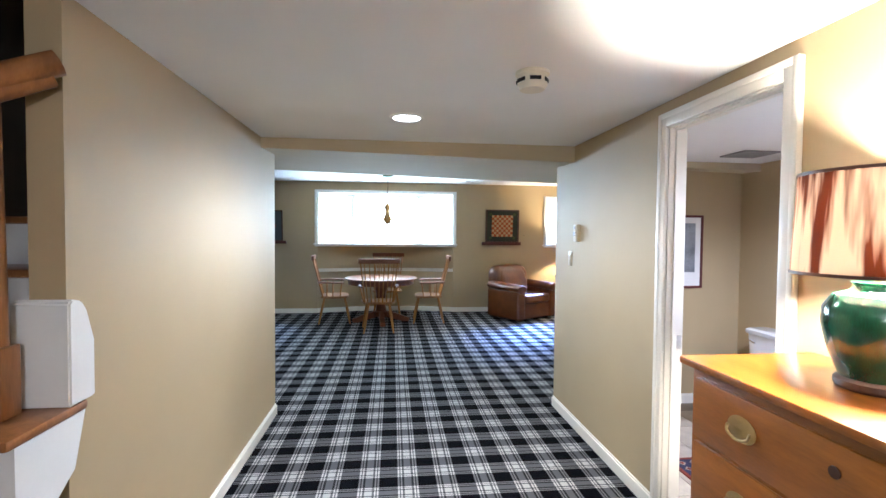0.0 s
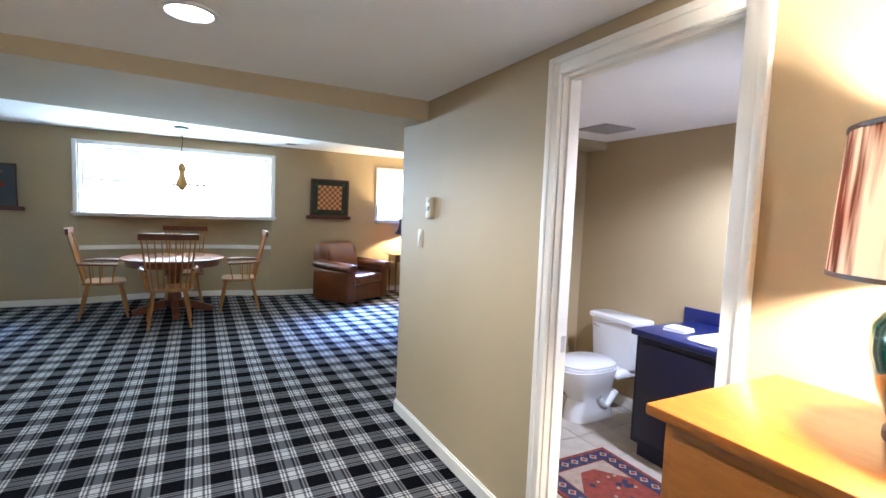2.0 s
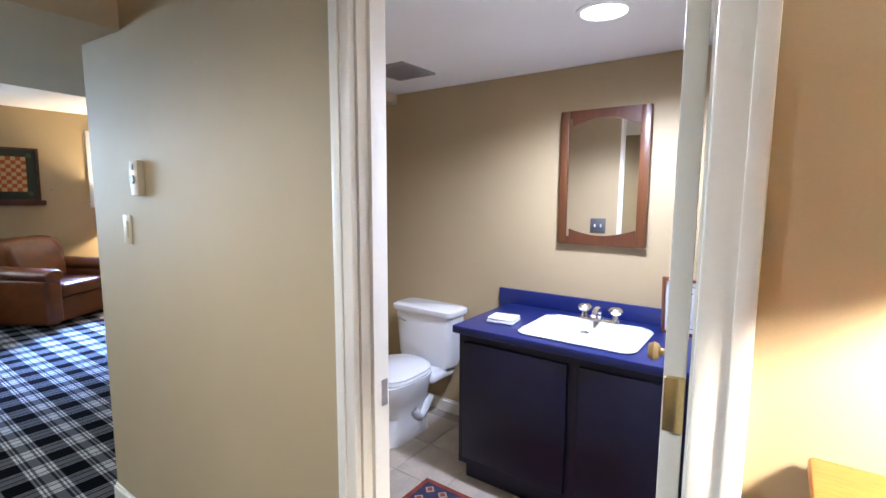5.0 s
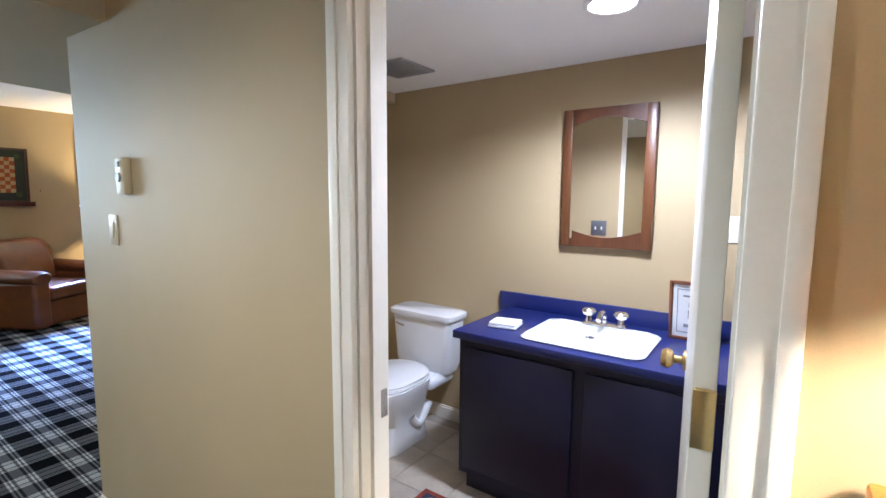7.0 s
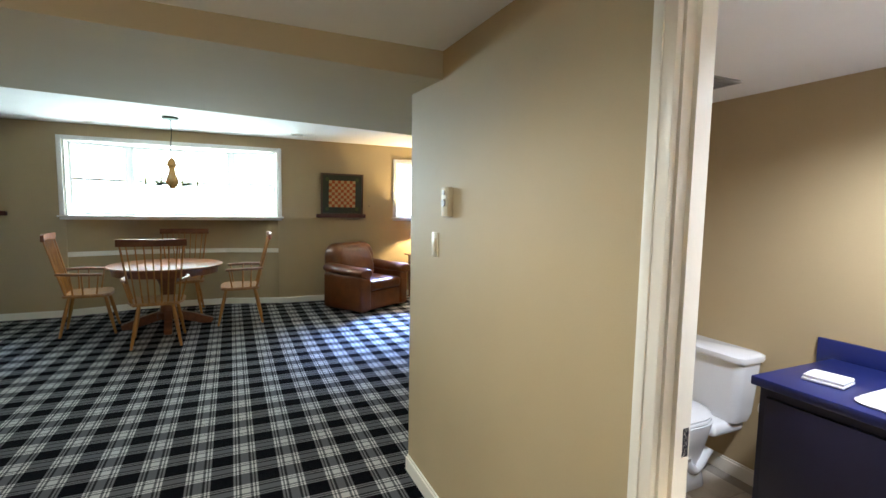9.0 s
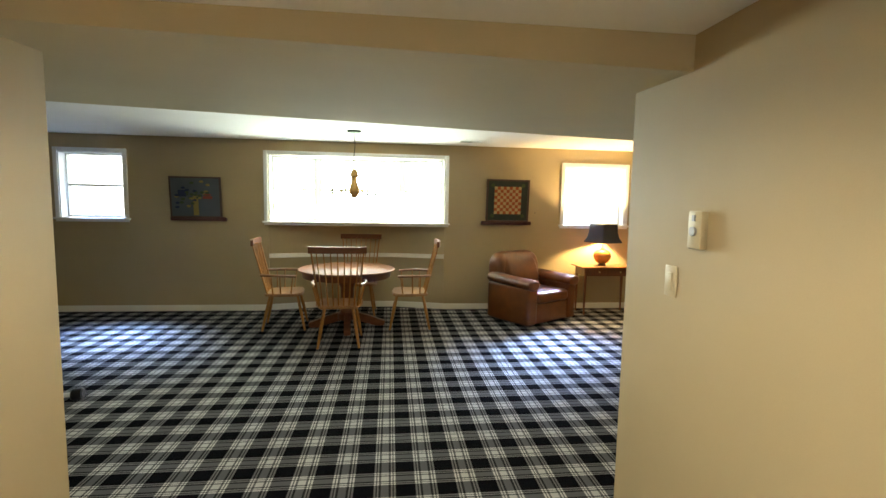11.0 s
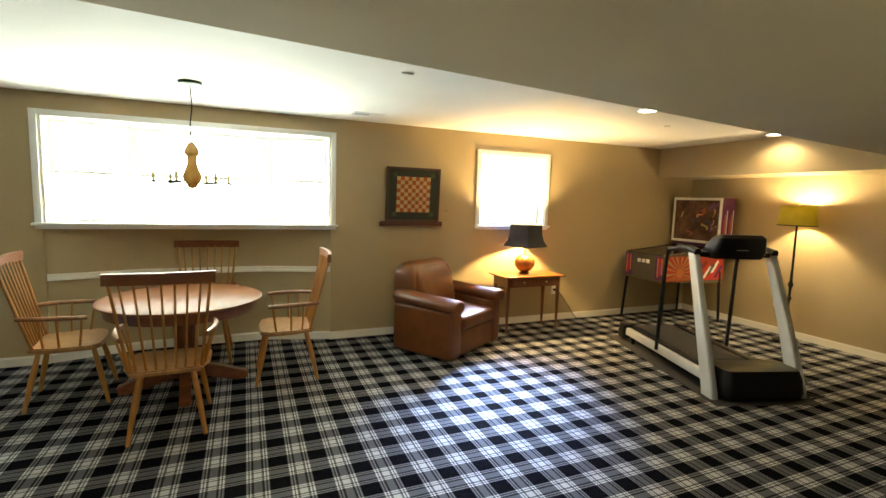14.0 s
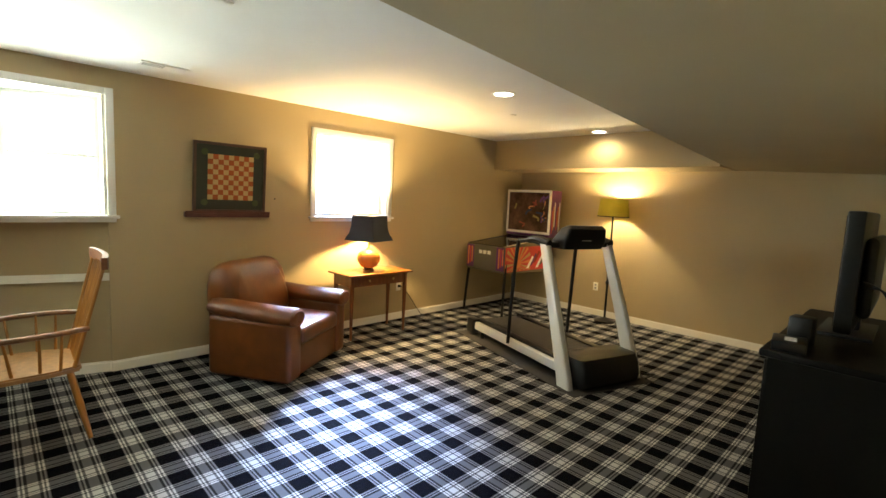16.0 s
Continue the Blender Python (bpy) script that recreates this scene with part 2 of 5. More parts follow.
def lathe(bm, profile, seg=28, at=(0, 0, 0), sides=None):
    rings = []
    for r, z in profile:
        rings.append([bm.verts.new((at[0] + r * math.cos(2 * math.pi * i / seg), at[1] + r * math.sin(2 * math.pi * i / seg), at[2] + z)) for i in range(seg)])
    for p, q in zip(rings, rings[1:]):
        for i in range(seg):
            bm.faces.new((p[i], p[(i + 1) % seg], q[(i + 1) % seg], q[i]))
    for ring, rev in ((rings[0], True), (rings[-1], False)):
        if profile[0 if rev else -1][0] > 1e-4 and sides is None:
            bm.faces.new(ring[::-1] if rev else ring)
    return bm


def tube(bm, pts, r, seg=8):
    pts = [Vector(p) for p in pts]
    rings = []
    for i, p in enumerate(pts):
        d = (pts[min(i + 1, len(pts) - 1)] - pts[max(i - 1, 0)]).normalized()
        q = d.to_track_quat("Z", "Y")
        rings.append([bm.verts.new(p + q @ Vector((r * math.cos(2 * math.pi * k / seg), r * math.sin(2 * math.pi * k / seg), 0))) for k in range(seg)])
    for p, q in zip(rings, rings[1:]):
        for k in range(seg):
            bm.faces.new((p[k], p[(k + 1) % seg], q[(k + 1) % seg], q[k]))
    bm.faces.new(rings[0][::-1])
    bm.faces.new(rings[-1])
    return bm


def prism(bm, outline, z0, z1):
    lo = [bm.verts.new((x, y, z0)) for x, y in outline]
    hi = [bm.verts.new((x, y, z1)) for x, y in outline]
    bm.faces.new(lo[::-1])
    bm.faces.new(hi)
    for i in range(len(lo)):
        k = (i + 1) % len(lo)
        bm.faces.new((lo[i], lo[k], hi[k], hi[i]))
    return bm


def bent(pts, n=8):
    """Points on a smooth curve through pts."""
    pts = [Vector(p) for p in pts]
    out = []
    for i in range(len(pts) - 1):
        p0, p1, p2, p3 = pts[max(i - 1, 0)], pts[i], pts[i + 1], pts[min(i + 2, len(pts) - 1)]
        for k in range(n):
            t = k / n
            out.append(0.5 * (2 * p1 + (p2 - p0) * t + (2 * p0 - 5 * p1 + 4 * p2 - p3) * t * t + (3 * p1 - p0 - 3 * p2 + p3) * t ** 3))
    return out + [pts[-1]]


def mesh_of(name, bm, material, smooth=True):
    bmesh.ops.recalc_face_normals(bm, faces=bm.faces[:])
    me = bpy.data.meshes.new(name)
    bm.to_mesh(me)
    bm.free()
    me.materials.append(material)
    if smooth:
        for p in me.polygons:
            p.use_smooth = True
        me.set_sharp_from_angle(angle=radians(35))
    return me


def part(name, bm, material, parent=None, label="", m=None):
    ob = new(name, mesh_of(name, bm, material))
    if parent is not None:
        ob.parent = parent
    if m is not None:
        ob.matrix_basis = m
    return tagged(ob, label)


def thing(name, label, category, m, group=""):
    ob = new(name)
    ob.empty_display_size = 0.1
    ob.matrix_basis = m
    return tagged(ob, label, category, group)


def structure(name, bm, material, label, category):
    return tagged(part(name, bm, material), label, category, kind="structure")


def boxes(*bs, bevel=0.0):
    bm = bmesh.new()
    for b in bs:
        box(bm, *b, bevel=bevel)
    return bm


def B():
    return bmesh.new()


# ---- the large structure ----
XE, XW, YN, YS, XR, HC, RC = 1.955, -0.40, 9.13, 4.19, 7.2, 2.175, 2.44
structure("floor", boxes((-6.2, -1.6, -0.1, 1.99, 4.13, 0), (-6.2, 4.13, -0.1, 7.4, 9.7, 0)), CARPET, "black and white plaid wool carpet over the whole floor", "floor")
structure("wall_hall_east", boxes((XE, -1.6, 0, 2.05, 1.818, HC), (XE, 1.818, 2.052, 2.05, 2.558, HC), (XE, 2.558, 0, 2.05, YS, HC)), WALL, "tan painted hall wall with a doorway", "wall")
structure("wall_hall_west", boxes((-0.5, 1.755, 0, XW, YS, HC)), WALL, "tan painted hall wall beside the stairs", "wall")
structure("wall_hall_south", boxes((-1.7, -1.72, 0, 2.075, -1.6, 4.4)), WALL, "tan painted wall closing the hall", "wall")
# stairwell shell added round the void; its dark colour carries the absent light
structure("wall_stair_west", boxes((-1.7, -1.6, 0, -1.58, YS, 4.4)), UNLIT_STAIR, "stairwell wall, its lack of light put into a dark colour", "wall")
structure("wall_stair_end", boxes((-1.58, 4.07, 0, -0.5, YS, 4.4)), UNLIT_STAIR, "wall ending the stairwell, coloured dark for missing light", "wall")
structure("wall_stair_upper", boxes((-0.5, -1.6, 2.3, XW, 4.07, 4.4)), UNLIT_STAIR, "upper stairwell wall, shade put into its colour", "wall")
structure("ceiling_stair", boxes((-1.7, -1.7, 4.4, XW, YS, 4.5)), UNLIT_STAIR, "stairwell ceiling, shade put into its colour", "ceiling")
structure("wall_room_south_west", boxes((-6.2, 4.07, 0, -1.7, YS, RC)), WALL, "tan painted wall of the games room", "wall")
structure("wall_room_south_east", boxes((2.05, 4.09, 0, 7.4, YS, RC)), WALL, "tan painted wall behind the television", "wall")
structure("wall_room_west", boxes((-6.2, YS, 0, -6.08, YN, RC)), WALL, "tan painted end wall", "wall")
structure("wall_east", boxes((XR, YS, 0, XR + 0.15, YN + 0.2, RC)), WALL, "tan painted end wall behind the floor lamp", "wall")
W1 = (-3.56, -2.74, 1.31, 2.20)
W3 = (3.53, 4.50, 1.30, 2.18)
BX0, BX1 = -0.83, 1.70
nb = boxes((-6.2, YN, 0, W1[0], YN + 0.2, RC), (W1[0], YN, 0, W1[1], YN + 0.2, W1[2]), (W1[0], YN, W1[3], W1[1], YN + 0.2, RC),
           (W1[1], YN, 0, BX0, YN + 0.2, RC), (BX0, YN, 2.24, BX1, YN + 0.2, RC), (BX1, YN, 0, W3[0], YN + 0.2, RC),
           (W3[0], YN, 0, W3[1], YN + 0.2, W3[2]), (W3[0], YN, W3[3], W3[1], YN + 0.2, RC), (W3[1], YN, 0, XR, YN + 0.2, RC))
structure("wall_north", nb, WALL, "tan painted wall with three high windows", "wall")
bay = [(BX0, YN + 0.02), (-0.12, YN + 0.21), (1.0, YN + 0.21), (BX1, YN + 0.02)]
bm = prism(B(), bay + [(x, y + 0.15) for x, y in bay[::-1]], 0, 1.25)
structure("wall_bay", bm, WALL, "tan angled recess under the wide window", "wall")


def run(name, pts, z0, z1, depth, label, bevel_top=0.012):
    """A moulding along a plan line; it stands out to the right of the line's direction."""
    b2 = B()
    for (a, b), (c, d) in zip(pts, pts[1:]):
        v = Vector((c - a, d - b)).normalized()
        nx, ny = v.y * depth, -v.x * depth
        prism(b2, [(a, b), (c, d), (c + nx, d + ny), (a + nx, b + ny)], z0, z1 - bevel_top)
        prism(b2, [(a, b), (c, d), (c + nx * 0.5, d + ny * 0.5), (a + nx * 0.5, b + ny * 0.5)], z1 - bevel_top, z1)
    return structure(name, b2, TRIM, label, "trim")


run("baseboard_north", [(-6.08, YN), (BX0, YN)] + bay + [(BX1, YN), (XR, YN)], 0, 0.085, 0.016, "cream painted baseboard")
run("baseboard_east", [(XR, YN), (XR, YS)], 0, 0.085, 0.016, "cream painted baseboard")
run("baseboard_hall_east_n", [(XE, YS), (XE, 2.608)], 0, 0.085, 0.016, "cream painted baseboard")
run("baseboard_hall_west", [(XW, 1.85), (XW, YS), (-0.5, YS)], 0, 0.085, 0.016, "cream painted baseboard")
run("baseboard_south", [(XR, YS), (XE, YS)], 0, 0.085, 0.016, "cream painted baseboard")
run("baseboard_south_west", [(-0.5, YS), (-6.08, YS)], 0, 0.085, 0.016, "cream painted baseboard")
run("chair_rail", bay, 0.765, 0.80, 0.022, "cream painted chair rail moulding", 0.01)
run("chair_rail_upper", bay, 0.80, 0.825, 0.012, "cream painted chair rail moulding", 0.006)

structure("ceiling_hall", boxes((-0.45, -1.6, HC, 2.0, 3.83, HC + 0.1)), CEIL, "white painted hall ceiling", "ceiling")
bm = B()
lo = [(-6.1, 3.8), (XR, 3.8), (XR, 6.14), (-6.1, 5.19)]
vs = [bm.verts.new((x, y, z)) for (x, y), z in zip(lo, (2.216, 1.942, 2.03, 2.27))] + [bm.verts.new((x, y, RC + 0.05)) for x, y in lo]
for f in ((3, 2, 1, 0), (4, 5, 6, 7), (0, 1, 5, 4), (1, 2, 6, 5), (2, 3, 7, 6), (3, 0, 4, 7)):
    bm.faces.new([vs[i] for i in f])
structure("beam_soffit", bm, FLAT, "tan painted dropped soffit across the room", "ceiling")
structure("ceiling_room", boxes((-6.2, 4.6, RC, XR + 0.1, YN + 0.2, RC + 0.1)), CEIL, "white painted room ceiling", "ceiling")
structure("soffit_east", boxes((6.5, 6.1, 2.022, XR, YN, RC)), WALL, "tan painted dropped soffit over the end wall", "ceiling")


def window(name, x0, x1, z0, z1, m=None, deep=0.13, fixed=False):
    """A double-hung window set in an opening that starts at the wall's face."""
    t = tagged(new(name), "white painted window, blown out by daylight", "window", kind="structure")
    if m is not None:
        t.matrix_basis = m
    f, xm, zm = 0.032, (x0 + x1) / 2, (z0 + z1) / 2
    part("window_frame", boxes((x0, deep, z0, x0 + f, deep + 0.06, z1), (x1 - f, deep, z0, x1, deep + 0.06, z1), (x0 + f, deep, z1 - f, x1 - f, deep + 0.06, z1), (x0 + f, deep, z0, x1 - f, deep + 0.06, z0 + f)), WHITE, t)
    if fixed:
        part("pane", boxes((x0 + f, deep + 0.028, z0 + f, x1 - f, deep + 0.032, z1 - f)), GLASS, t).visible_shadow = False
        return t
    part("meeting_rail", boxes((x0 + f, deep + 0.01, zm - 0.018, x1 - f, deep + 0.05, zm + 0.018), bevel=0.004), WHITE, t)
    part("sash_lock", boxes((xm - 0.05, deep - 0.008, z0 + f + 0.004, xm + 0.05, deep + 0.008, z0 + f + 0.02), bevel=0.003), VENTM, t)
    g = part("pane", boxes((x0 + f, deep + 0.028, z0 + f, x1 - f, deep + 0.032, zm - 0.018)), GLASS, t)
    g2 = part("pane", boxes((x0 + f, deep + 0.028, zm + 0.018, x1 - f, deep + 0.032, z1 - f)), GLASS, t)
    g.visible_shadow = g2.visible_shadow = False
    return t


GLASS = bpy.data.materials.new("window_glass")
GLASS.use_nodes = True
gb = GLASS.node_tree.nodes["Principled BSDF"]
gb.inputs["Transmission Weight"].default_value, gb.inputs["Roughness"].default_value, gb.inputs["IOR"].default_value = 1.0, 0.0, 1.1


def casing(name, x0, x1, z0, z1, w=0.055):
    c = structure(name, boxes((x0 - w, YN - 0.018, z0, x0, YN, z1 + w), (x1, YN - 0.018, z0, x1 + w, YN, z1 + w), (x0, YN - 0.018, z1, x1, YN, z1 + w), bevel=0.004), WHITE, "white painted window casing", "trim")
    part("window_sill", boxes((x0 - w - 0.02, YN - 0.045, z0 - 0.025, x1 + w + 0.02, YN + 0.1, z0), bevel=0.005), WHITE, c)
    part("apron", boxes((x0 - w, YN - 0.014, z0 - 0.055, x1 + w, YN, z0 - 0.025)), WHITE, c)
    return c


for nm, w in (("window_1", W1), ("window_3", W3)):
    window(nm, w[0], w[1], w[2], w[3], pose(0, YN, 0), fixed=nm == "window_3")
    casing("casing_" + nm[-1], *w)
    structure("reveal_" + nm[-1], boxes((w[0], YN, w[2], w[0] + 0.012, YN + 0.13, w[3]), (w[1] - 0.012, YN, w[2], w[1], YN + 0.13, w[3]), (w[0] + 0.012, YN, w[3] - 0.012, w[1] - 0.012, YN + 0.13, w[3])), WHITE, "white painted window reveal", "trim")
casing("casing_2", BX0, BX1, 1.295, 2.235)
sillpts = [(BX0, YN + 0.1), (BX1, YN + 0.1), (BX1, YN + 0.25), (1.08, YN + 0.52), (-0.2, YN + 0.52), (BX0, YN + 0.25)]
structure("bay_sill", prism(B(), sillpts, 1.255, 1.292), WHITE, "white painted bay window sill board", "sill")
structure("bay_head", prism(B(), sillpts, 2.236, 2.29), WHITE, "white painted bay window head board", "trim")
bays = [(BX0, YN + 0.16), (-0.2, YN + 0.44), (1.08, YN + 0.44), (BX1, YN + 0.16)]
for i, ((a, b), (c, d)) in enumerate(zip(bays, bays[1:])):
    L = math.hypot(c - a, d - b)
    window("window_%d" % (i + 4), 0.02, L - 0.02, 1.293, 2.235, pose(a, b, 0, 0, 0, math.degrees(math.atan2(d - b, c - a))), deep=0.0)
structure("bay_posts", boxes((-0.222, YN + 0.42, 1.293, -0.178, YN + 0.5, 2.235), (1.058, YN + 0.42, 1.293, 1.102, YN + 0.5, 2.235), (BX0 - 0.01, YN + 0.02, 1.293, BX0 + 0.02, YN + 0.26, 2.235), (BX1 - 0.02, YN + 0.02, 1.293, BX1 + 0.01, YN + 0.26, 2.235)), WHITE, "white painted bay window posts", "trim")
structure("backdrop", boxes((-14, 14.0, -1, 16, 14.05, 7)), OUTSIDE, "overexposed bright daylight outdoors", "backdrop")
structure("ground", boxes((-40, 9.75, 0.85, 40, 40, 0.95)), mat("grass", (0.08, 0.12, 0.04), 0.9, var=0.4), "grass outside the windows", "ground")

# bathroom shell
BE, BN, BS, BC = 3.62, 4.09, 1.15, 2.105
structure("bath_floor", boxes((2.045, BS, -0.1, BE + 0.1, BN, -0.004)), GROUT, "grey grout bed of the bathroom floor", "floor")
structure("wall_bath_east", boxes((BE, BS - 0.1, 0, BE + 0.1, BN, HC + 0.1)), WALL, "tan painted bathroom wall behind the vanity", "wall")
structure("wall_bath_north", boxes((2.09, BN, 0, BE + 0.1, BN + 0.1, HC + 0.1)), WALL, "tan painted bathroom wall behind the framed print", "wall")
structure("wall_bath_south", boxes((2.05, BS - 0.1, 0, BE, BS, HC + 0.1)), WALL, "tan painted bathroom wall", "wall")
structure("ceiling_bath", boxes((2.05, BS, BC, BE, BN, BC + 0.1)), CEIL, "white painted bathroom ceiling", "ceiling")
run("baseboard_bath", [(2.05, BN), (BE, BN), (BE, 3.03)], 0, 0.085, 0.014, "white painted baseboard")

# doorway
DN, DS, DT = 2.558, 1.818, 2.052
dc = structure("door_casing", boxes((XE - 0.02, DN - 0.01, 0, XE, DN + 0.05, 2.112), (XE - 0.02, DS - 0.062, 0, XE, DS + 0.01, 2.112), (XE - 0.02, DS + 0.01, DT - 0.01, XE, DN - 0.01, 2.112), bevel=0.005), TRIM, "cream painted moulded door casing", "trim")
part("bead", boxes((XE - 0.026, DN + 0.022, 0, XE - 0.02, DN + 0.05, 2.112), (XE - 0.026, DS - 0.062, 0, XE - 0.02, DS - 0.036, 2.112), (XE - 0.026, DS - 0.036, 2.084, XE - 0.02, DN + 0.022, 2.112), bevel=0.0025), TRIM, dc)
part("jamb", boxes((XE, DN - 0.016, 0, 2.05, DN, DT), (XE, DS, 0, 2.05, DS + 0.016, DT), (XE, DS + 0.016, DT - 0.016, 2.05, DN - 0.016, DT)), TRIM, dc)
part("stop", boxes((XE + 0.03, DN - 0.028, 0, XE + 0.055, DN - 0.016, DT - 0.016), (XE + 0.03, DS + 0.028, DT - 0.028, XE + 0.055, DN - 0.028, DT - 0.016)), TRIM, dc)
part("strike_plate", boxes((XE + 0.060, DN - 0.0185, 0.90, XE + 0.088, DN - 0.0155, 0.97)), CHROME, dc, "steel strike plate")
door = tagged(new("door_1"), "cream painted bathroom door standing open", "door", kind="structure")
door.matrix_basis = pose(2.062, 1.852, 0, 0, 0, 7.8)
part("leaf", boxes((0, 0, 0.012, 0.685, 0.036, 2.005), bevel=0.003), TRIM, door)
for z in (0.22, 1.03, 1.79):
    part("hinge", boxes((-0.012, 0.0, z, 0.0015, 0.034, z + 0.1), bevel=0.003), BRASS, door, "brass hinge")
kb = lathe(B(), [(0.028, 0), (0.028, 0.006), (0.011, 0.01), (0.011, 0.03), (0.024, 0.036), (0.029, 0.05), (0.022, 0.064), (0.0, 0.066)], 20)
part("knob", kb, BRASS, door, "polished brass knob", pose(0.625, 0.036, 0.975, -90))

# stairs beside the hall
stairs = tagged(new("staircase"), "oak stairs with white stringer rising behind the wall", "staircase", kind="structure")
for i in range(9):
    z, y = 0.97 + (i - 5) * 0.19, 1.50 + (i - 5) * 0.26
    if z > 0.05:
        if i <= 5:
            part("tread", boxes((-1.56, y, z - 0.03, -0.375, y + 0.31, z), bevel=0.01), STAIRW, stairs)
        else:
            part("tread", boxes((-1.56, y, z - 0.03, -0.51, y + 0.31, z), bevel=0.01), STAIRW, stairs)
        part("riser", boxes((-1.56, y + 0.03, z - 0.19, -0.41 if i <= 5 else -0.51, y + 0.05, z - 0.03)), WHITE, stairs)
bm = B()
o = [(0.2, 0.0), (0.62, 0.0), (1.75, 0.78), (1.80, 0.94), (1.53, 0.94), (1.53, 0.75), (1.27, 0.75), (1.27, 0.56), (1.01, 0.56), (1.01, 0.37), (0.75, 0.37), (0.75, 0.18), (0.2, 0.18)]
prism(bm, o, 0, 0.03)
bmesh.ops.transform(bm, matrix=Matrix(((0, 0, 1, -0.41), (1, 0, 0, 0), (0, 1, 0, 0), (0, 0, 0, 1))), verts=bm.verts)
part("stringer", bm, WHITE, stairs)
bm = prism(B(), [(1.72, 0.972), (1.835, 0.972), (1.835, 1.15), (1.80, 1.25), (1.78, 1.275), (1.735, 1.285), (1.72, 1.275)], 0, 0.16)
bmesh.ops.transform(bm, matrix=Matrix(((0, 0, 1, -0.53), (1, 0, 0, 0), (0, 1, 0, 0), (0, 0, 0, 1))), verts=bm.verts)
bmesh.ops.bevel(bm, geom=bm.edges[:], offset=0.006, segments=2, affect="EDGES")
part("plinth", bm, WHITE, stairs, "white wall-end plinth block")
part("newel", rod(boxes((-0.545, 1.62, 0.972, -0.475, 1.69, 1.17), bevel=0.006), (-0.51, 1.655, 1.17), (-0.51, 1.655, 1.87), 0.026, 0.017), STAIRW, stairs)
for y in (1.38, 1.12, 0.86):
    part("baluster", lathe(B(), [(0.02, 0), (0.02, 0.12), (0.026, 0.15), (0.014, 0.3), (0.012, 0.75)], 10, (-0.47, y, 0.97 + (y - 1.62) * 0.73)), STAIRW, stairs)
bm = B()
tube(bm, [(-0.54, 0.8, 1.28), (-0.53, 1.60, 1.85), (-0.385, 1.715, 1.955)], 0.036, 12)
tube(bm, [(-0.54, 0.8, 1.24), (-0.53, 1.60, 1.81), (-0.40, 1.715, 1.91)], 0.024, 10)
part("handrail", bm, STAIRW, stairs, "honey oak handrail")


# ---- hall things ----
def downlight(x, y, z):
    t = thing("recessed_light", "lit recessed ceiling downlight with white ring", "light", pose(x, y, z))
    part("ring", lathe(B(), [(0.078, -0.002), (0.082, -0.009), (0.098, -0.006), (0.10, 0.0), (0.078, 0.0)], 28), WHITE, t)
    part("lens", lathe(B(), [(0.0, -0.004), (0.079, -0.004), (0.079, 0.0)], 28), LENS, t)
    return t


downlight(0.63, 3.08, HC)
bath_light = downlight(2.95, 2.305, BC)
downlight(4.11, 7.10, RC)
downlight(6.3, 7.38, RC)

sd = thing("smoke_detector", "white round smoke detector on the ceiling", "smoke detector", pose(1.14, 2.24, HC))
part("base", lathe(B(), [(0.072, 0), (0.072, -0.012), (0.066, -0.016), (0, -0.016)], 32), CREAM, sd)
part("cover", lathe(B(), [(0.062, -0.016), (0.064, -0.055), (0.052, -0.074), (0.0, -0.078)], 36), CREAM, sd)
for k in range(6):
    part("slot", boxes((0.060, -0.024, -0.048, 0.0655, 0.024, -0.032), bevel=0.002), BLACKP, sd, "dark sensing slot", pose(0, 0, 0, 0, 0, 60 * k + 25))

th = thing("thermostat", "cream wall thermostat with a round dial", "thermostat", pose(XE, 3.70, 1.50))
part("body", boxes((-0.028, -0.035, -0.065, 0, 0.035, 0.065), bevel=0.006), PLATE, th)
part("dial", rod(B(), (-0.028, 0, -0.005), (-0.036, 0, -0.005), 0.016), VENTM, th, "grey dial")
part("lever", boxes((-0.034, -0.006, 0.03, -0.028, 0.006, 0.05)), VENTM, th)
sw = thing("light_switch", "cream blank switch plate on the wall", "switch", pose(XE, 3.85, 1.30))
part("plate", boxes((-0.006, -0.036, -0.058, 0, 0.036, 0.058), bevel=0.003), PLATE, sw)
part("rocker", boxes((-0.010, -0.016, -0.033, -0.006, 0.016, 0.033), bevel=0.002), PLATE, sw)


def bail(parent, m):
    p = part("pull_plate", lathe(B(), [(0.034, 0), (0.036, 0.003), (0.0, 0.005)], 24), BRASS, parent, "oval brass pull", m @ Matrix.Diagonal((1.45, 1, 1, 1)))
    bm = B()
    tube(bm, bent([(-0.04, 0.004, 0.012), (-0.036, -0.014, 0.018), (0, -0.026, 0.02), (0.036, -0.014, 0.018), (0.04, 0.004, 0.012)], 4), 0.004)
    part("bail", bm, BRASS, parent, "brass bail handle", m)


chest = thing("chest_of_drawers", "golden cherry chest of drawers with brass pulls", "chest", pose(1.95, 1.17, 0) @ Matrix.Diagonal((0.945, 1, 0.99, 1)))
part("carcass", boxes((-0.47, -0.50, 0.09, -0.01, 0.49, 1.085), bevel=0.004), CHERRY, chest)
part("top", boxes((-0.505, -0.53, 1.087, -0.003, 0.515, 1.112), bevel=0.006), CHERRY, chest)
for y0, y1, x0, x1 in ((-0.5, -0.4, -0.47, -0.4), (0.39, 0.49, -0.47, -0.4), (-0.5, -0.4, -0.1, -0.02), (0.39, 0.49, -0.1, -0.02)):
    part("foot", boxes((x0, y0, 0, x1, y1, 0.088), bevel=0.01), CHERRY, chest)
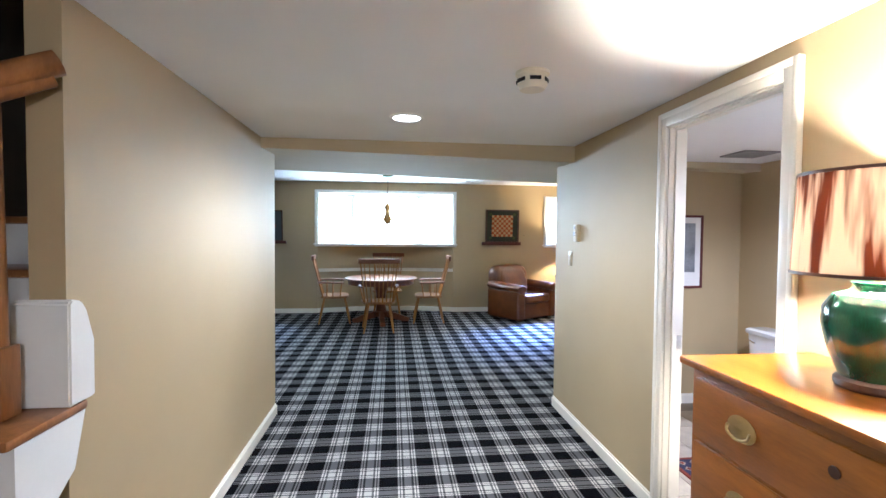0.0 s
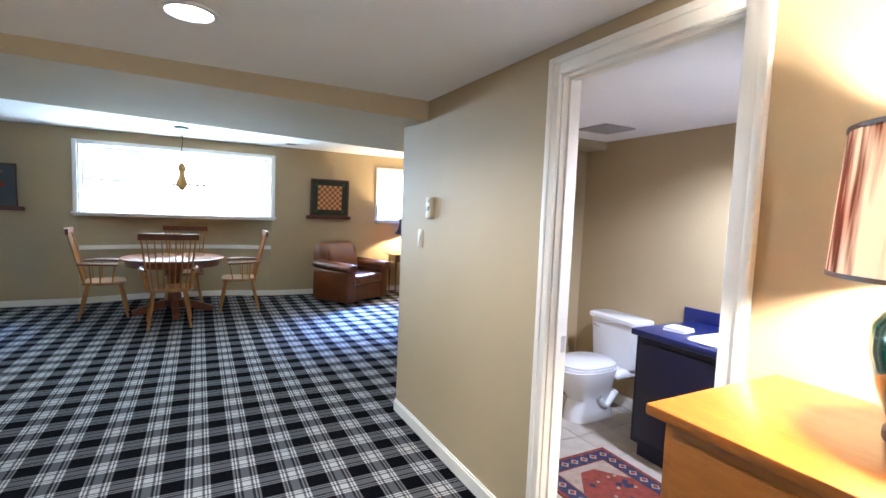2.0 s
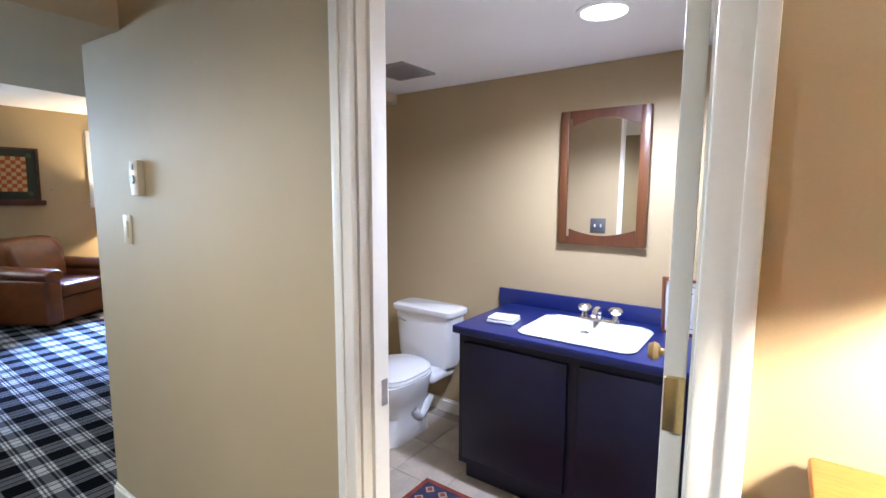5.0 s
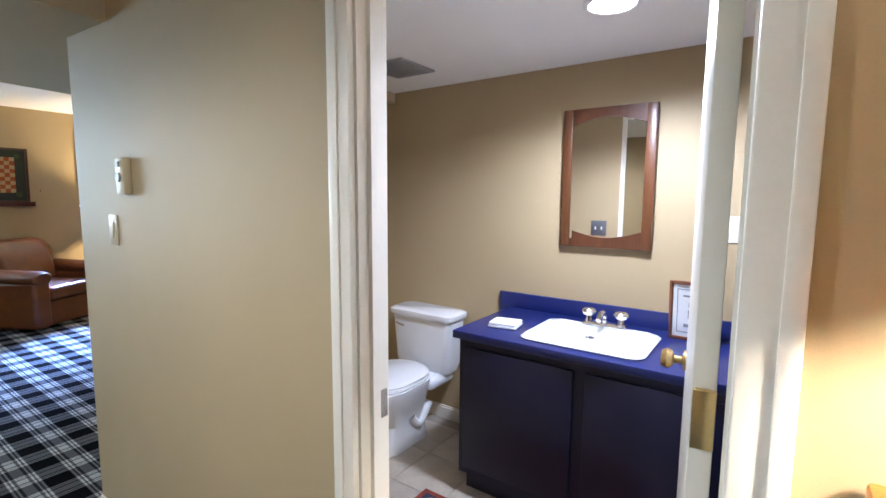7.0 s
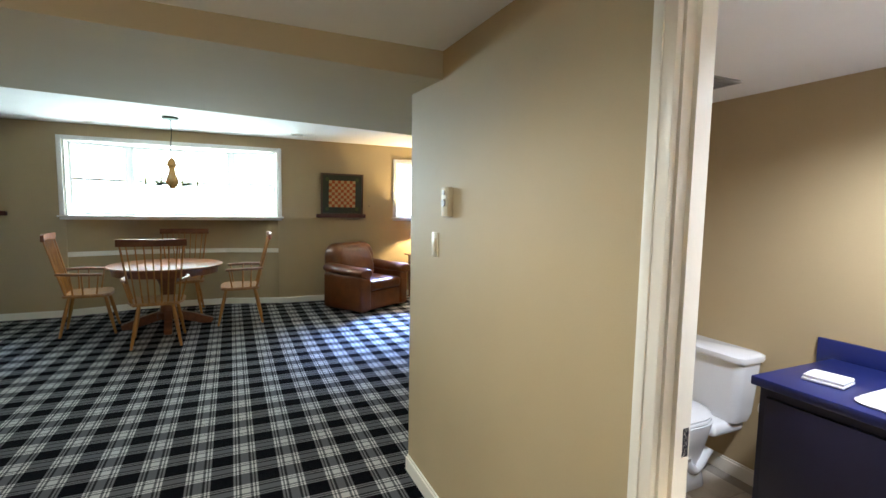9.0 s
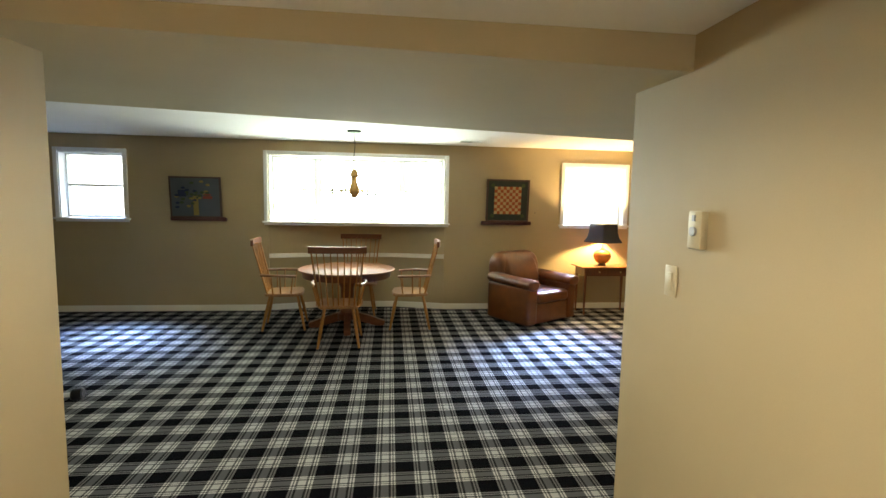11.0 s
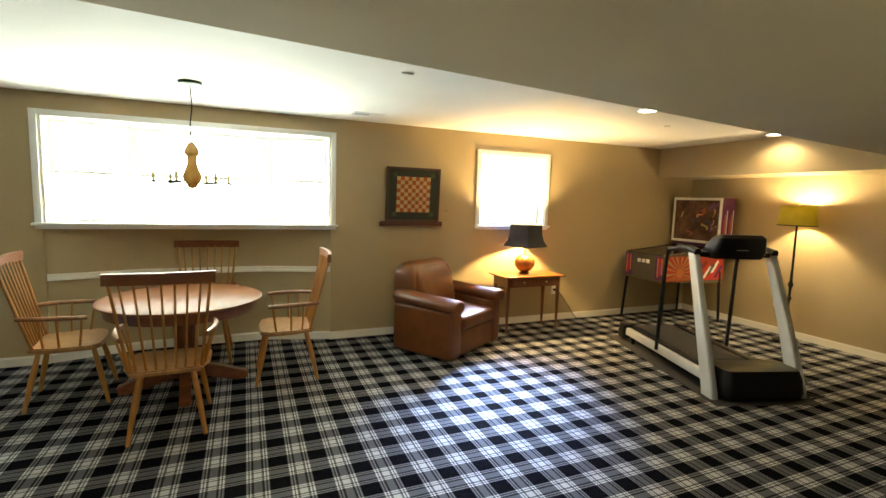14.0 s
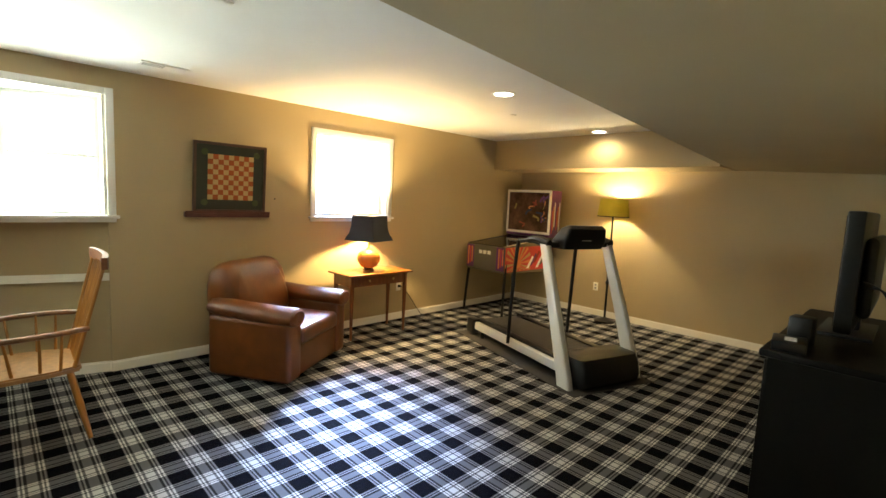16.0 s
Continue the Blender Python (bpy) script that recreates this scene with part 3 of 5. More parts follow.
for i, (z0, z1) in enumerate(((0.87, 1.055), (0.64, 0.855), (0.39, 0.625), (0.115, 0.375))):
    d = part("drawer", boxes((-0.484, -0.475, z0, -0.468, 0.465, z1), bevel=0.005), CHERRY, chest)
    for y in (0.26, -0.27):
        bail(d, pose(-0.4845, y, (z0 + z1) / 2 + 0.01) @ Matrix(((0, 0, -1, 0), (1, 0, 0, 0), (0, 1, 0, 0), (0, 0, 0, 1))))
    part("escutcheon", rod(B(), (-0.484, -0.005, (z0 + z1) / 2 + 0.03), (-0.4875, -0.005, (z0 + z1) / 2 + 0.03), 0.014), DARKW, d, "dark keyhole plate")

cl_ = thing("table_lamp", "green drip-glazed ceramic lamp with a streaked drum shade", "lamp", pose(1.765, 1.325, 1.101))
part("plinth", lathe(B(), [(0.077, 0), (0.083, 0.008), (0.083, 0.022), (0.075, 0.03)], 32), DARKW, cl_, "dark turned wooden base")
part("body", lathe(B(), [(0.074, 0.03), (0.082, 0.05), (0.100, 0.10), (0.113, 0.16), (0.111, 0.205), (0.09, 0.238), (0.058, 0.25), (0.048, 0.262), (0.055, 0.27), (0.0, 0.27)], 36), GLAZE, cl_, "green and brown drip glaze")
part("stem", rod(B(), (0, 0, 0.27), (0, 0, 0.44), 0.009), BRASS, cl_)
part("bulb", lathe(B(), [(0.012, 0.38), (0.03, 0.42), (0.03, 0.45), (0.0, 0.475)], 16), GLASSB, cl_).visible_shadow = False
part("shade", lathe(B(), [(0.182, 0.29), (0.170, 0.545), (0.168, 0.545), (0.180, 0.29), (0.182, 0.29)], 48, sides=1), SHADE_STREAK, cl_, "translucent streaked drum shade")
part("shade_rim", lathe(B(), [(0.180, 0.287), (0.184, 0.287), (0.184, 0.295), (0.180, 0.295), (0.180, 0.287)], 48, sides=1), DARKW, cl_)
part("shade_rim", lathe(B(), [(0.167, 0.541), (0.172, 0.541), (0.172, 0.549), (0.167, 0.549), (0.167, 0.541)], 48, sides=1), DARKW, cl_)


# ---- bathroom things ----
van = thing("vanity", "navy painted vanity cabinet with two doors", "vanity", pose(BE, 2.2, 0))
part("body", boxes((-0.58, -0.98, 0.1, -0.004, 0.775, 0.77)), NAVY, van)
part("plinth", boxes((-0.53, -0.98, 0, -0.004, 0.76, 0.098)), NAVY, van)
for y0, y1 in ((0.22, 0.745), (-0.36, 0.17), (-0.94, -0.41)):
    part("door", boxes((-0.598, y0, 0.14, -0.582, y1, 0.735), bevel=0.004), NAVY, van)
ct = thing("countertop", "blue laminate countertop with backsplash", "countertop", pose(BE, 2.2, 0.772))
part("top", boxes((-0.61, -1.0, 0, -0.021, 0.80, 0.038), bevel=0.005), NAVYTOP, ct)
part("backsplash", boxes((-0.02, -1.0, 0, -0.002, 0.865, 0.122), bevel=0.003), NAVYTOP, ct)
sk = thing("sink", "white rectangular drop-in basin", "sink", pose(3.27, 2.43, 0.811))


def rrect(w, h, r, n=6):
    out = []
    for cx, cy, a0 in ((w - r, h - r, 0), (-w + r, h - r, 90), (-w + r, -h + r, 180), (w - r, -h + r, 270)):
        out += [(cx + r * math.cos(radians(a0 + 90 * k / n)), cy + r * math.sin(radians(a0 + 90 * k / n))) for k in range(n + 1)]
    return out


def loft(bm, rings, cap0=True, cap1=True):
    vr = [[bm.verts.new(p) for p in ring] for ring in rings]
    for p, q in zip(vr, vr[1:]):
        for i in range(len(p)):
            bm.faces.new((p[i], p[(i + 1) % len(p)], q[(i + 1) % len(p)], q[i]))
    if cap0:
        bm.faces.new(vr[0][::-1])
    if cap1:
        bm.faces.new(vr[-1])
    return bm


def lofted(specs, n=6):
    """specs: (half width, half depth, corner, z, dx, dy)."""
    return loft(B(), [[(x + dx, y + dy, z) for x, y in rrect(w, h, r, n)] for w, h, r, z, dx, dy in specs])


part("basin", lofted([(0.20, 0.26, 0.06, 0.0, 0, 0), (0.205, 0.265, 0.06, 0.006, 0, 0), (0.195, 0.255, 0.06, 0.014, 0, 0), (0.165, 0.225, 0.06, 0.010, -0.015, 0), (0.15, 0.205, 0.07, 0.002, -0.015, 0)]), PORC, sk)
part("drain", rod(B(), (-0.01, 0, 0.0022), (-0.01, 0, 0.0045), 0.022, seg=20), CHROME, sk, "chrome drain")
fc = thing("faucet", "chrome two-handle basin faucet", "faucet", pose(3.445, 2.42, 0.824))
part("bridge", boxes((-0.025, -0.10, 0, 0.025, 0.10, 0.018), bevel=0.008), CHROME, fc)
part("spout", tube(B(), bent([(0, 0, 0.015), (-0.005, 0, 0.06), (-0.06, 0, 0.075), (-0.10, 0, 0.05)], 5), 0.012, 12), CHROME, fc)
for y in (-0.075, 0.075):
    part("handle", lathe(B(), [(0.018, 0.018), (0.014, 0.045), (0.03, 0.052), (0.036, 0.065), (0.026, 0.078), (0, 0.08)], 10, (0, y, 0)), CHROME, fc)
fl = thing("folded_towel", "white folded washcloth on the counter", "towel", pose(3.22, 2.83, 0.811, 0, 0, 8))
bm = B()
box(bm, -0.06, -0.07, 0, 0.06, 0.07, 0.012, 0.005)
box(bm, -0.057, -0.068, 0.012, 0.058, 0.066, 0.026, 0.006)
part("folds", bm, CLOTH, fl)
cf = thing("picture_frame", "small gold framed certificate on the counter", "frame", pose(3.50, 2.06, 0.811, 0, -8, 0))
part("frame", boxes((-0.012, -0.09, 0, 0.003, -0.075, 0.27), (-0.012, 0.075, 0, 0.003, 0.09, 0.27), (-0.012, -0.075, 0.255, 0.003, 0.075, 0.27), (-0.012, -0.075, 0, 0.003, 0.075, 0.015), bevel=0.002), CHERRY_D, cf, "thin brown wood frame")
part("sheet", boxes((-0.006, -0.075, 0.015, 0, 0.075, 0.255)), PAPER, cf, "white printed sheet")
part("border", boxes((-0.0075, -0.058, 0.035, -0.006, -0.055, 0.235), (-0.0075, 0.055, 0.035, -0.006, 0.058, 0.235), (-0.0075, -0.055, 0.232, -0.006, 0.055, 0.235), (-0.0075, -0.055, 0.035, -0.006, 0.055, 0.038)), INK, cf)
part("writing", boxes((-0.0075, -0.035, 0.20, -0.006, 0.035, 0.208), (-0.0075, -0.012, 0.15, -0.006, 0.012, 0.175), (-0.0075, -0.012, 0.10, -0.006, 0.014, 0.14), (-0.0075, -0.03, 0.06, -0.006, 0.03, 0.075)), INK, cf)

mi = thing("mirror", "arched mirror in a brown wooden frame", "mirror", pose(BE - 0.002, 2.485, 1.185))
W, H, fw = 0.224, 0.69, 0.048
n = 16
RAIL = wood("mirror_frame_wood", (0.09, 0.03, 0.011))
top = [(-W + fw + (2 * W - 2 * fw) * k / n, H - 0.085 + 0.04 * math.sin(math.pi * k / n)) for k in range(n + 1)]
bot = [(-W + fw + (2 * W - 2 * fw) * k / n, 0.085 - 0.035 * math.sin(math.pi * k / n)) for k in range(n + 1)]
for ln, edge in ((top, H), (bot, 0.0)):
    bm = prism(B(), ln + [(ln[-1][0], edge), (ln[0][0], edge)], -0.03, 0)
    bmesh.ops.transform(bm, matrix=Matrix(((0, 0, 1, 0), (1, 0, 0, 0), (0, 1, 0, 0), (0, 0, 0, 1))), verts=bm.verts)
    part("rail", bm, RAIL, mi, "brown wooden rail with curved edge")
STILE = wood("mirror_stile_wood", (0.11, 0.04, 0.013), stretch=(3, 3, 0.3))
for y0, y1 in ((-W, -W + fw), (W - fw, W)):
    part("stile", boxes((-0.034, y0, 0, 0, y1, H), bevel=0.005), STILE, mi)
part("glass", boxes((-0.002, -W + fw + 0.001, 0.04, 0.002, W - fw - 0.001, H - 0.04)), MIRROR, mi, "clear silvered glass", pose(-0.016, 0, 0, 0, 0, 4.2))

to = thing("toilet", "white porcelain toilet with the lid down", "toilet", pose(BE, 3.52, 0))
part("tank", lofted([(0.075, 0.19, 0.04, 0.37, -0.11, 0), (0.085, 0.205, 0.045, 0.42, -0.11, 0), (0.095, 0.225, 0.045, 0.70, -0.11, 0)]), PORC, to)
part("tank_lid", lofted([(0.105, 0.235, 0.045, 0.702, -0.112, 0), (0.11, 0.24, 0.045, 0.715, -0.112, 0), (0.108, 0.238, 0.045, 0.735, -0.112, 0), (0.09, 0.22, 0.05, 0.745, -0.112, 0)]), PORC, to)
part("flush_lever", rod(B(), (-0.215, 0.17, 0.65), (-0.225, 0.10, 0.64), 0.007), CHROME, to, "chrome flush lever")
part("bowl", lofted([(0.20, 0.105, 0.09, 0.0, -0.40, 0), (0.195, 0.10, 0.09, 0.05, -0.40, 0), (0.17, 0.095, 0.09, 0.15, -0.40, 0), (0.21, 0.14, 0.12, 0.26, -0.44, 0), (0.25, 0.18, 0.17, 0.36, -0.47, 0), (0.255, 0.185, 0.17, 0.395, -0.47, 0)], 8), PORC, to)
part("trapway", tube(B(), bent([(-0.30, -0.085, 0.30), (-0.40, -0.09, 0.20), (-0.32, -0.085, 0.10), (-0.22, -0.085, 0.2)], 5), 0.03, 12), PORC, to)
part("deck", boxes((-0.30, -0.17, 0.30, -0.05, 0.17, 0.372), bevel=0.03), PORC, to)
part("seat", lofted([(0.235, 0.18, 0.17, 0.397, -0.465, 0), (0.24, 0.185, 0.175, 0.405, -0.465, 0), (0.238, 0.183, 0.175, 0.415, -0.465, 0)], 8), PORC, to)
part("lid", lofted([(0.233, 0.178, 0.17, 0.418, -0.462, 0), (0.236, 0.18, 0.172, 0.428, -0.462, 0), (0.21, 0.16, 0.15, 0.440, -0.462, 0)], 8), PORC, to)
tp = thing("toilet_roll", "toilet roll on a holder beside the vanity", "toilet roll", pose(3.22, 2.997, 0.60))
part("roll", lathe(B(), [(0.02, 0), (0.05, 0), (0.05, 0.1), (0.02, 0.1), (0.02, 0)], 24, sides=1), PAPER, tp, m=pose(0, 0.04, 0, 0, 90, 0))
part("spindle", rod(B(), (-0.03, 0.04, 0), (0.13, 0.04, 0), 0.012), CHERRY_D, tp)
for x in (-0.035, 0.12):
    part("bracket", boxes((x, -0.025, -0.03, x + 0.015, 0.055, 0.03), bevel=0.004), CHERRY_D, tp, "wooden bracket")

po = thing("framed_poster", "framed print with a white mat on the bathroom wall", "picture", pose(2.96, BN, 1.03))
part("frame", boxes((-0.29, -0.02, 0, -0.27, 0, 0.64), (0.27, -0.02, 0, 0.29, 0, 0.64), (-0.27, -0.02, 0.62, 0.27, 0, 0.64), (-0.27, -0.02, 0, 0.27, 0, 0.02)), mat("dark_red_frame", (0.10, 0.02, 0.02), 0.4), po)
part("mat_board", boxes((-0.27, -0.012, 0.02, 0.27, -0.002, 0.62)), PAPER, po)
part("print", boxes((-0.22, -0.014, 0.14, 0.22, -0.012, 0.57)), mat("grey_photo", (0.22, 0.23, 0.25), 0.4, var=0.7, scale=5), po)

cv = thing("ceiling_vent", "grey louvred exhaust vent in the ceiling", "vent", pose(3.165, 3.455, BC))
part("frame", boxes((-0.14, -0.13, -0.012, 0.14, -0.105, 0), (-0.14, 0.105, -0.012, 0.14, 0.13, 0), (-0.14, -0.105, -0.012, -0.115, 0.105, 0), (0.115, -0.105, -0.012, 0.14, 0.105, 0), bevel=0.003), VENTM, cv)
part("backing", boxes((-0.115, -0.105, -0.003, 0.115, 0.105, 0)), BLACKP, cv)
for k in range(9):
    part("slat", boxes((-0.115, -0.098 + k * 0.0235, -0.010, 0.115, -0.085 + k * 0.0235, -0.004)), VENTM, cv)
gs = thing("light_switch", "grey metal double switch plate", "switch", pose(2.05, 2.70, 1.2))
part("plate", boxes((0, -0.058, -0.058, 0.006, 0.058, 0.058), bevel=0.002), GREYP, gs)
for y in (-0.023, 0.023):
    part("toggle", boxes((0.006, y - 0.005, -0.012, 0.018, y + 0.005, 0.012)), PAPER, gs)

# patterned rug
rg = thing("rug", "red and navy patterned oriental rug", "rug", pose(2.64, 2.50, 0.0, 0, 0, 0))
RUGR = mat("rug_red_wool", (0.22, 0.04, 0.022), 0.95, var=0.35, scale=25, bump=0.3, grain=400)
RUGN = mat("rug_navy_wool", (0.03, 0.03, 0.07), 0.95, var=0.35, scale=25, bump=0.3, grain=400)
RUGC = mat("rug_cream_wool", (0.36, 0.27, 0.20), 0.95, var=0.25, scale=25, bump=0.3, grain=400)
part("field", boxes((-0.30, -0.60, 0, 0.30, 0.60, 0.008)), RUGR, rg)
part("border", boxes((-0.30, -0.60, 0.008, -0.28, 0.60, 0.0095), (0.28, -0.60, 0.008, 0.30, 0.60, 0.0095), (-0.28, 0.58, 0.008, 0.28, 0.60, 0.0095), (-0.28, -0.60, 0.008, 0.28, -0.58, 0.0095)), RUGR, rg)
part("band", boxes((-0.275, -0.575, 0.008, -0.19, 0.575, 0.0095), (0.19, -0.575, 0.008, 0.275, 0.575, 0.0095), (-0.19, 0.49, 0.008, 0.19, 0.575, 0.0095), (-0.19, -0.575, 0.008, 0.19, -0.49, 0.0095)), RUGN, rg)


def diamonds(pts, s, z):
    b2 = B()
    for x, y in pts:
        prism(b2, [(x - s, y), (x, y - s), (x + s, y), (x, y + s)], z, z + 0.0012)
    return b2


edge_pts = [(sx * 0.2325, -0.53 + k * 0.0757) for sx in (-1, 1) for k in range(15)] + [(-0.15 + k * 0.075, sy * 0.5325) for sy in (-1, 1) for k in range(5)]
tagged(part("border_motif", diamonds(edge_pts, 0.028, 0.0096), RUGC, rg), kind="stuff")
tagged(part("border_motif", diamonds(edge_pts, 0.016, 0.0109), RUGR, rg), kind="stuff")
bm = B()
prism(bm, [(-0.18, 0.48), (-0.18, 0.27), (-0.05, 0.43), (0.05, 0.43), (0.18, 0.27), (0.18, 0.48)], 0.0082, 0.0092)
prism(bm, [(-0.18, -0.48), (-0.18, -0.27), (-0.05, -0.43), (0.05, -0.43), (0.18, -0.27), (0.18, -0.48)], 0.0082, 0.0092)
tagged(part("spandrel", bm, RUGC, rg), kind="stuff")
random.seed(4)
fp = [(random.uniform(-0.14, 0.14), random.uniform(-0.36, 0.36)) for _ in range(46)]
tagged(part("field_motif", diamonds(fp[:23], 0.022, 0.0084), RUGN, rg), kind="stuff")
tagged(part("field_motif", diamonds(fp[23:], 0.012, 0.0086), RUGC, rg), kind="stuff")


# ---- games room ----
def windsor(m):
    t = thing("dining_chair", "maple comb-back armchair with spindle back", "chair", m, "chairs round the table")
    bm = B()
    o = [(-0.20, -0.21), (0.20, -0.21), (0.255, -0.05), (0.265, 0.16), (0.21, 0.225), (0, 0.24), (-0.21, 0.225), (-0.265, 0.16), (-0.255, -0.05)]
    prism(bm, o, 0.425, 0.46)
    bmesh.ops.bevel(bm, geom=[e for e in bm.edges], offset=0.010, segments=2, affect="EDGES")
    part("seat", bm, SEATW, t, "pale worn wooden seat")
    for sx in (-1, 1):
        for sy, tx, ty in ((1, 0.17, 0.17), (-1, 0.15, -0.15)):
            part("leg", rod(rod(B(), (sx * tx, ty, 0.43), (sx * (tx + 0.035), ty + sy * 0.045, 0.22), 0.016, 0.020), (sx * (tx + 0.035), ty + sy * 0.045, 0.22), (sx * (tx + 0.07), ty + sy * 0.09, 0.0), 0.020, 0.012), PALE, t)
    for k in range(7):
        x = -0.165 + k * 0.055
        part("spindle", rod(B(), (x, -0.185, 0.455), (x * 1.32, -0.335, 1.06), 0.0085, 0.006, 8), PALE, t)
    for sx in (-1, 1):
        part("back_post", rod(B(), (sx * 0.205, -0.175, 0.455), (sx * 0.27, -0.325, 1.06), 0.012, 0.009, 10), PALE, t)
    bm = B()
    c = [(x, -0.325 - 0.03 * (1 - (x / 0.3) ** 2)) for x in [-0.30 + 0.05 * k for k in range(13)]]
    prism(bm, [(x, y - 0.015) for x, y in c] + [(x, y + 0.015) for x, y in c[::-1]], 1.045, 1.115)
    part("crest_rail", bm, CREST, t, "darker curved crest rail")
    for sx in (-1, 1):
        part("arm", tube(B(), bent([(sx * 0.235, -0.245, 0.69), (sx * 0.285, -0.1, 0.69), (sx * 0.295, 0.06, 0.685), (sx * 0.28, 0.16, 0.68)], 4), 0.017, 8), OAK, t)
        for y0, y1 in ((0.10, 0.13), (-0.02, -0.02), (-0.11, -0.12)):
            part("arm_post", rod(B(), (sx * 0.225, y0, 0.455), (sx * 0.285, y1, 0.685), 0.009, 0.007, 8), PALE, t)
    return t


TX, TY = 0.36, 8.20
c0 = windsor(pose(TX - 0.02, 7.48, 0, 0, 0, 3))
copy_thing(c0, pose(-0.42, 8.22, 0, 0, 0, -84))
copy_thing(c0, pose(1.17, 8.20, 0, 0, 0, 88))
copy_thing(c0, pose(TX + 0.10, 8.93, 0, 0, 0, 178))

tb = thing("dining_table", "round oak pedestal table with four scrolled feet", "table", pose(TX, TY, 0))
part("tabletop", lathe(B(), [(0.0, 0.722), (0.58, 0.722), (0.60, 0.732), (0.60, 0.746), (0.585, 0.752), (0.0, 0.752)], 64), mat("oak_tabletop", (0.20, 0.072, 0.022), 0.42, var=0.35, scale=9, grain=60, bump=0.03, stretch=(0.5, 4, 4), spec=0.1), tb, "polished oak top")
part("apron", lathe(B(), [(0.545, 0.645), (0.555, 0.722), (0.0, 0.722), (0.0, 0.645), (0.545, 0.645)], 64, sides=1), CHERRY_D, tb)
part("pedestal", lathe(B(), [(0.0, 0.10), (0.13, 0.10), (0.13, 0.17), (0.09, 0.19), (0.075, 0.3), (0.085, 0.5), (0.11, 0.56), (0.13, 0.6), (0.13, 0.665), (0, 0.665)], 12), CHERRY_D, tb)
for k in range(4):
    bm = B()
    prism(bm, [(0.08, 0.08), (0.2, 0.06), (0.36, 0.0), (0.47, 0.0), (0.48, 0.06), (0.40, 0.085), (0.26, 0.14), (0.08, 0.19)], -0.04, 0.04)
    bmesh.ops.bevel(bm, geom=bm.edges[:], offset=0.008, segments=2, affect="EDGES")
    part("foot", bm, CHERRY_D, tb, "dark scrolled foot", pose(0, 0, 0, 0, 0, 45 + k * 90 - 40) @ pose(0, 0, 0, 90, 0, 0))

# chandelier
ch = thing("chandelier", "turned wooden chandelier with candle arms on a chain", "chandelier", pose(0.46, 8.05, 0))
part("canopy", lathe(B(), [(0.085, RC), (0.08, RC - 0.02), (0.02, RC - 0.03), (0.0, RC - 0.03)], 28), GREENB, ch)
part("cord", tube(B(), bent([(0, 0, RC - 0.03), (0.008, 0, RC - 0.18), (-0.006, 0, RC - 0.33), (0, 0, 1.99)], 5), 0.005), IRON, ch)
part("column", lathe(B(), [(0.0, 1.63), (0.025, 1.635), (0.035, 1.66), (0.062, 1.69), (0.07, 1.73), (0.05, 1.785), (0.034, 1.83), (0.036, 1.88), (0.055, 1.90), (0.048, 1.935), (0.03, 1.97), (0.012, 1.99), (0, 1.99)], 28), wood("turned_pine", (0.72, 0.40, 0.11), 0.3), ch, "honey coloured turned wooden column")
for k in range(6):
    a = math.radians(60 * k + 12)
    dx, dy = math.cos(a), math.sin(a)
    arm = part("arm", tube(B(), bent([(dx * 0.04, dy * 0.04, 1.67), (dx * 0.12, dy * 0.12, 1.62), (dx * 0.21, dy * 0.21, 1.63), (dx * 0.26, dy * 0.26, 1.675)], 5), 0.0045, 6), IRON, ch)
    part("drip_pan", lathe(B(), [(0.0, 1.668), (0.052, 1.674), (0.056, 1.686), (0.0, 1.684)], 18, (dx * 0.26, dy * 0.26, 0)), GREENB, arm)
    part("candle", rod(B(), (dx * 0.26, dy * 0.26, 1.684), (dx * 0.26, dy * 0.26, 1.755), 0.011, 0.010, 10), CANDLE, arm, "ivory candle sleeve")

# armchair
ac = thing("armchair", "brown leather club armchair with rolled arms", "armchair", pose(2.87, 8.50, 0, 0, 0, 32))
part("base", boxes((-0.40, -0.36, 0.03, 0.40, 0.36, 0.30), bevel=0.03), LEATHER, ac)
for sx in (-1, 1):
    for sy in (-1, 1):
        part("foot", rod(B(), (sx * 0.34, sy * 0.30, 0.05), (sx * 0.34, sy * 0.30, 0.0), 0.028, 0.022), DARKW, ac)
    bm = B()
    box(bm, sx * 0.42 - 0.09, -0.39, 0.03, sx * 0.42 + 0.09 - sx * 0.02, 0.36, 0.53, 0.04)
    part("arm", bm, LEATHER, ac)
    bm = B()
    prof = [(0.115 * math.cos(2 * math.pi * k / 20), 0.075 * math.sin(2 * math.pi * k / 20)) for k in range(20)]
    loft(bm, [[(sx * 0.42 + x * s, y0, 0.56 + z * s + dz) for x, z in prof] for y0, s, dz in ((-0.42, 0.75, 0), (-0.405, 0.95, 0), (-0.37, 1.0, 0), (0.0, 1.0, 0.01), (0.30, 0.95, 0.03), (0.36, 0.8, 0.03))])
    part("arm_roll", bm, LEATHER, ac, "padded rolled leather arm")
bm = B()
box(bm, -0.32, -0.40, 0.30, 0.32, 0.22, 0.45, 0.045)
part("seat_cushion", bm, LEATHER, ac, "worn leather seat cushion")
bm = loft(B(), [[(x, y + dy, z) for x, y in rrect(w, d, min(d, 0.10) * 0.97, 8)] for w, d, z, dy in ((0.42, 0.13, 0.30, 0.29), (0.435, 0.14, 0.55, 0.325), (0.43, 0.135, 0.74, 0.34), (0.415, 0.125, 0.82, 0.348), (0.385, 0.10, 0.88, 0.355), (0.33, 0.065, 0.915, 0.36), (0.25, 0.02, 0.93, 0.362))])
part("backrest", bm, LEATHER, ac)
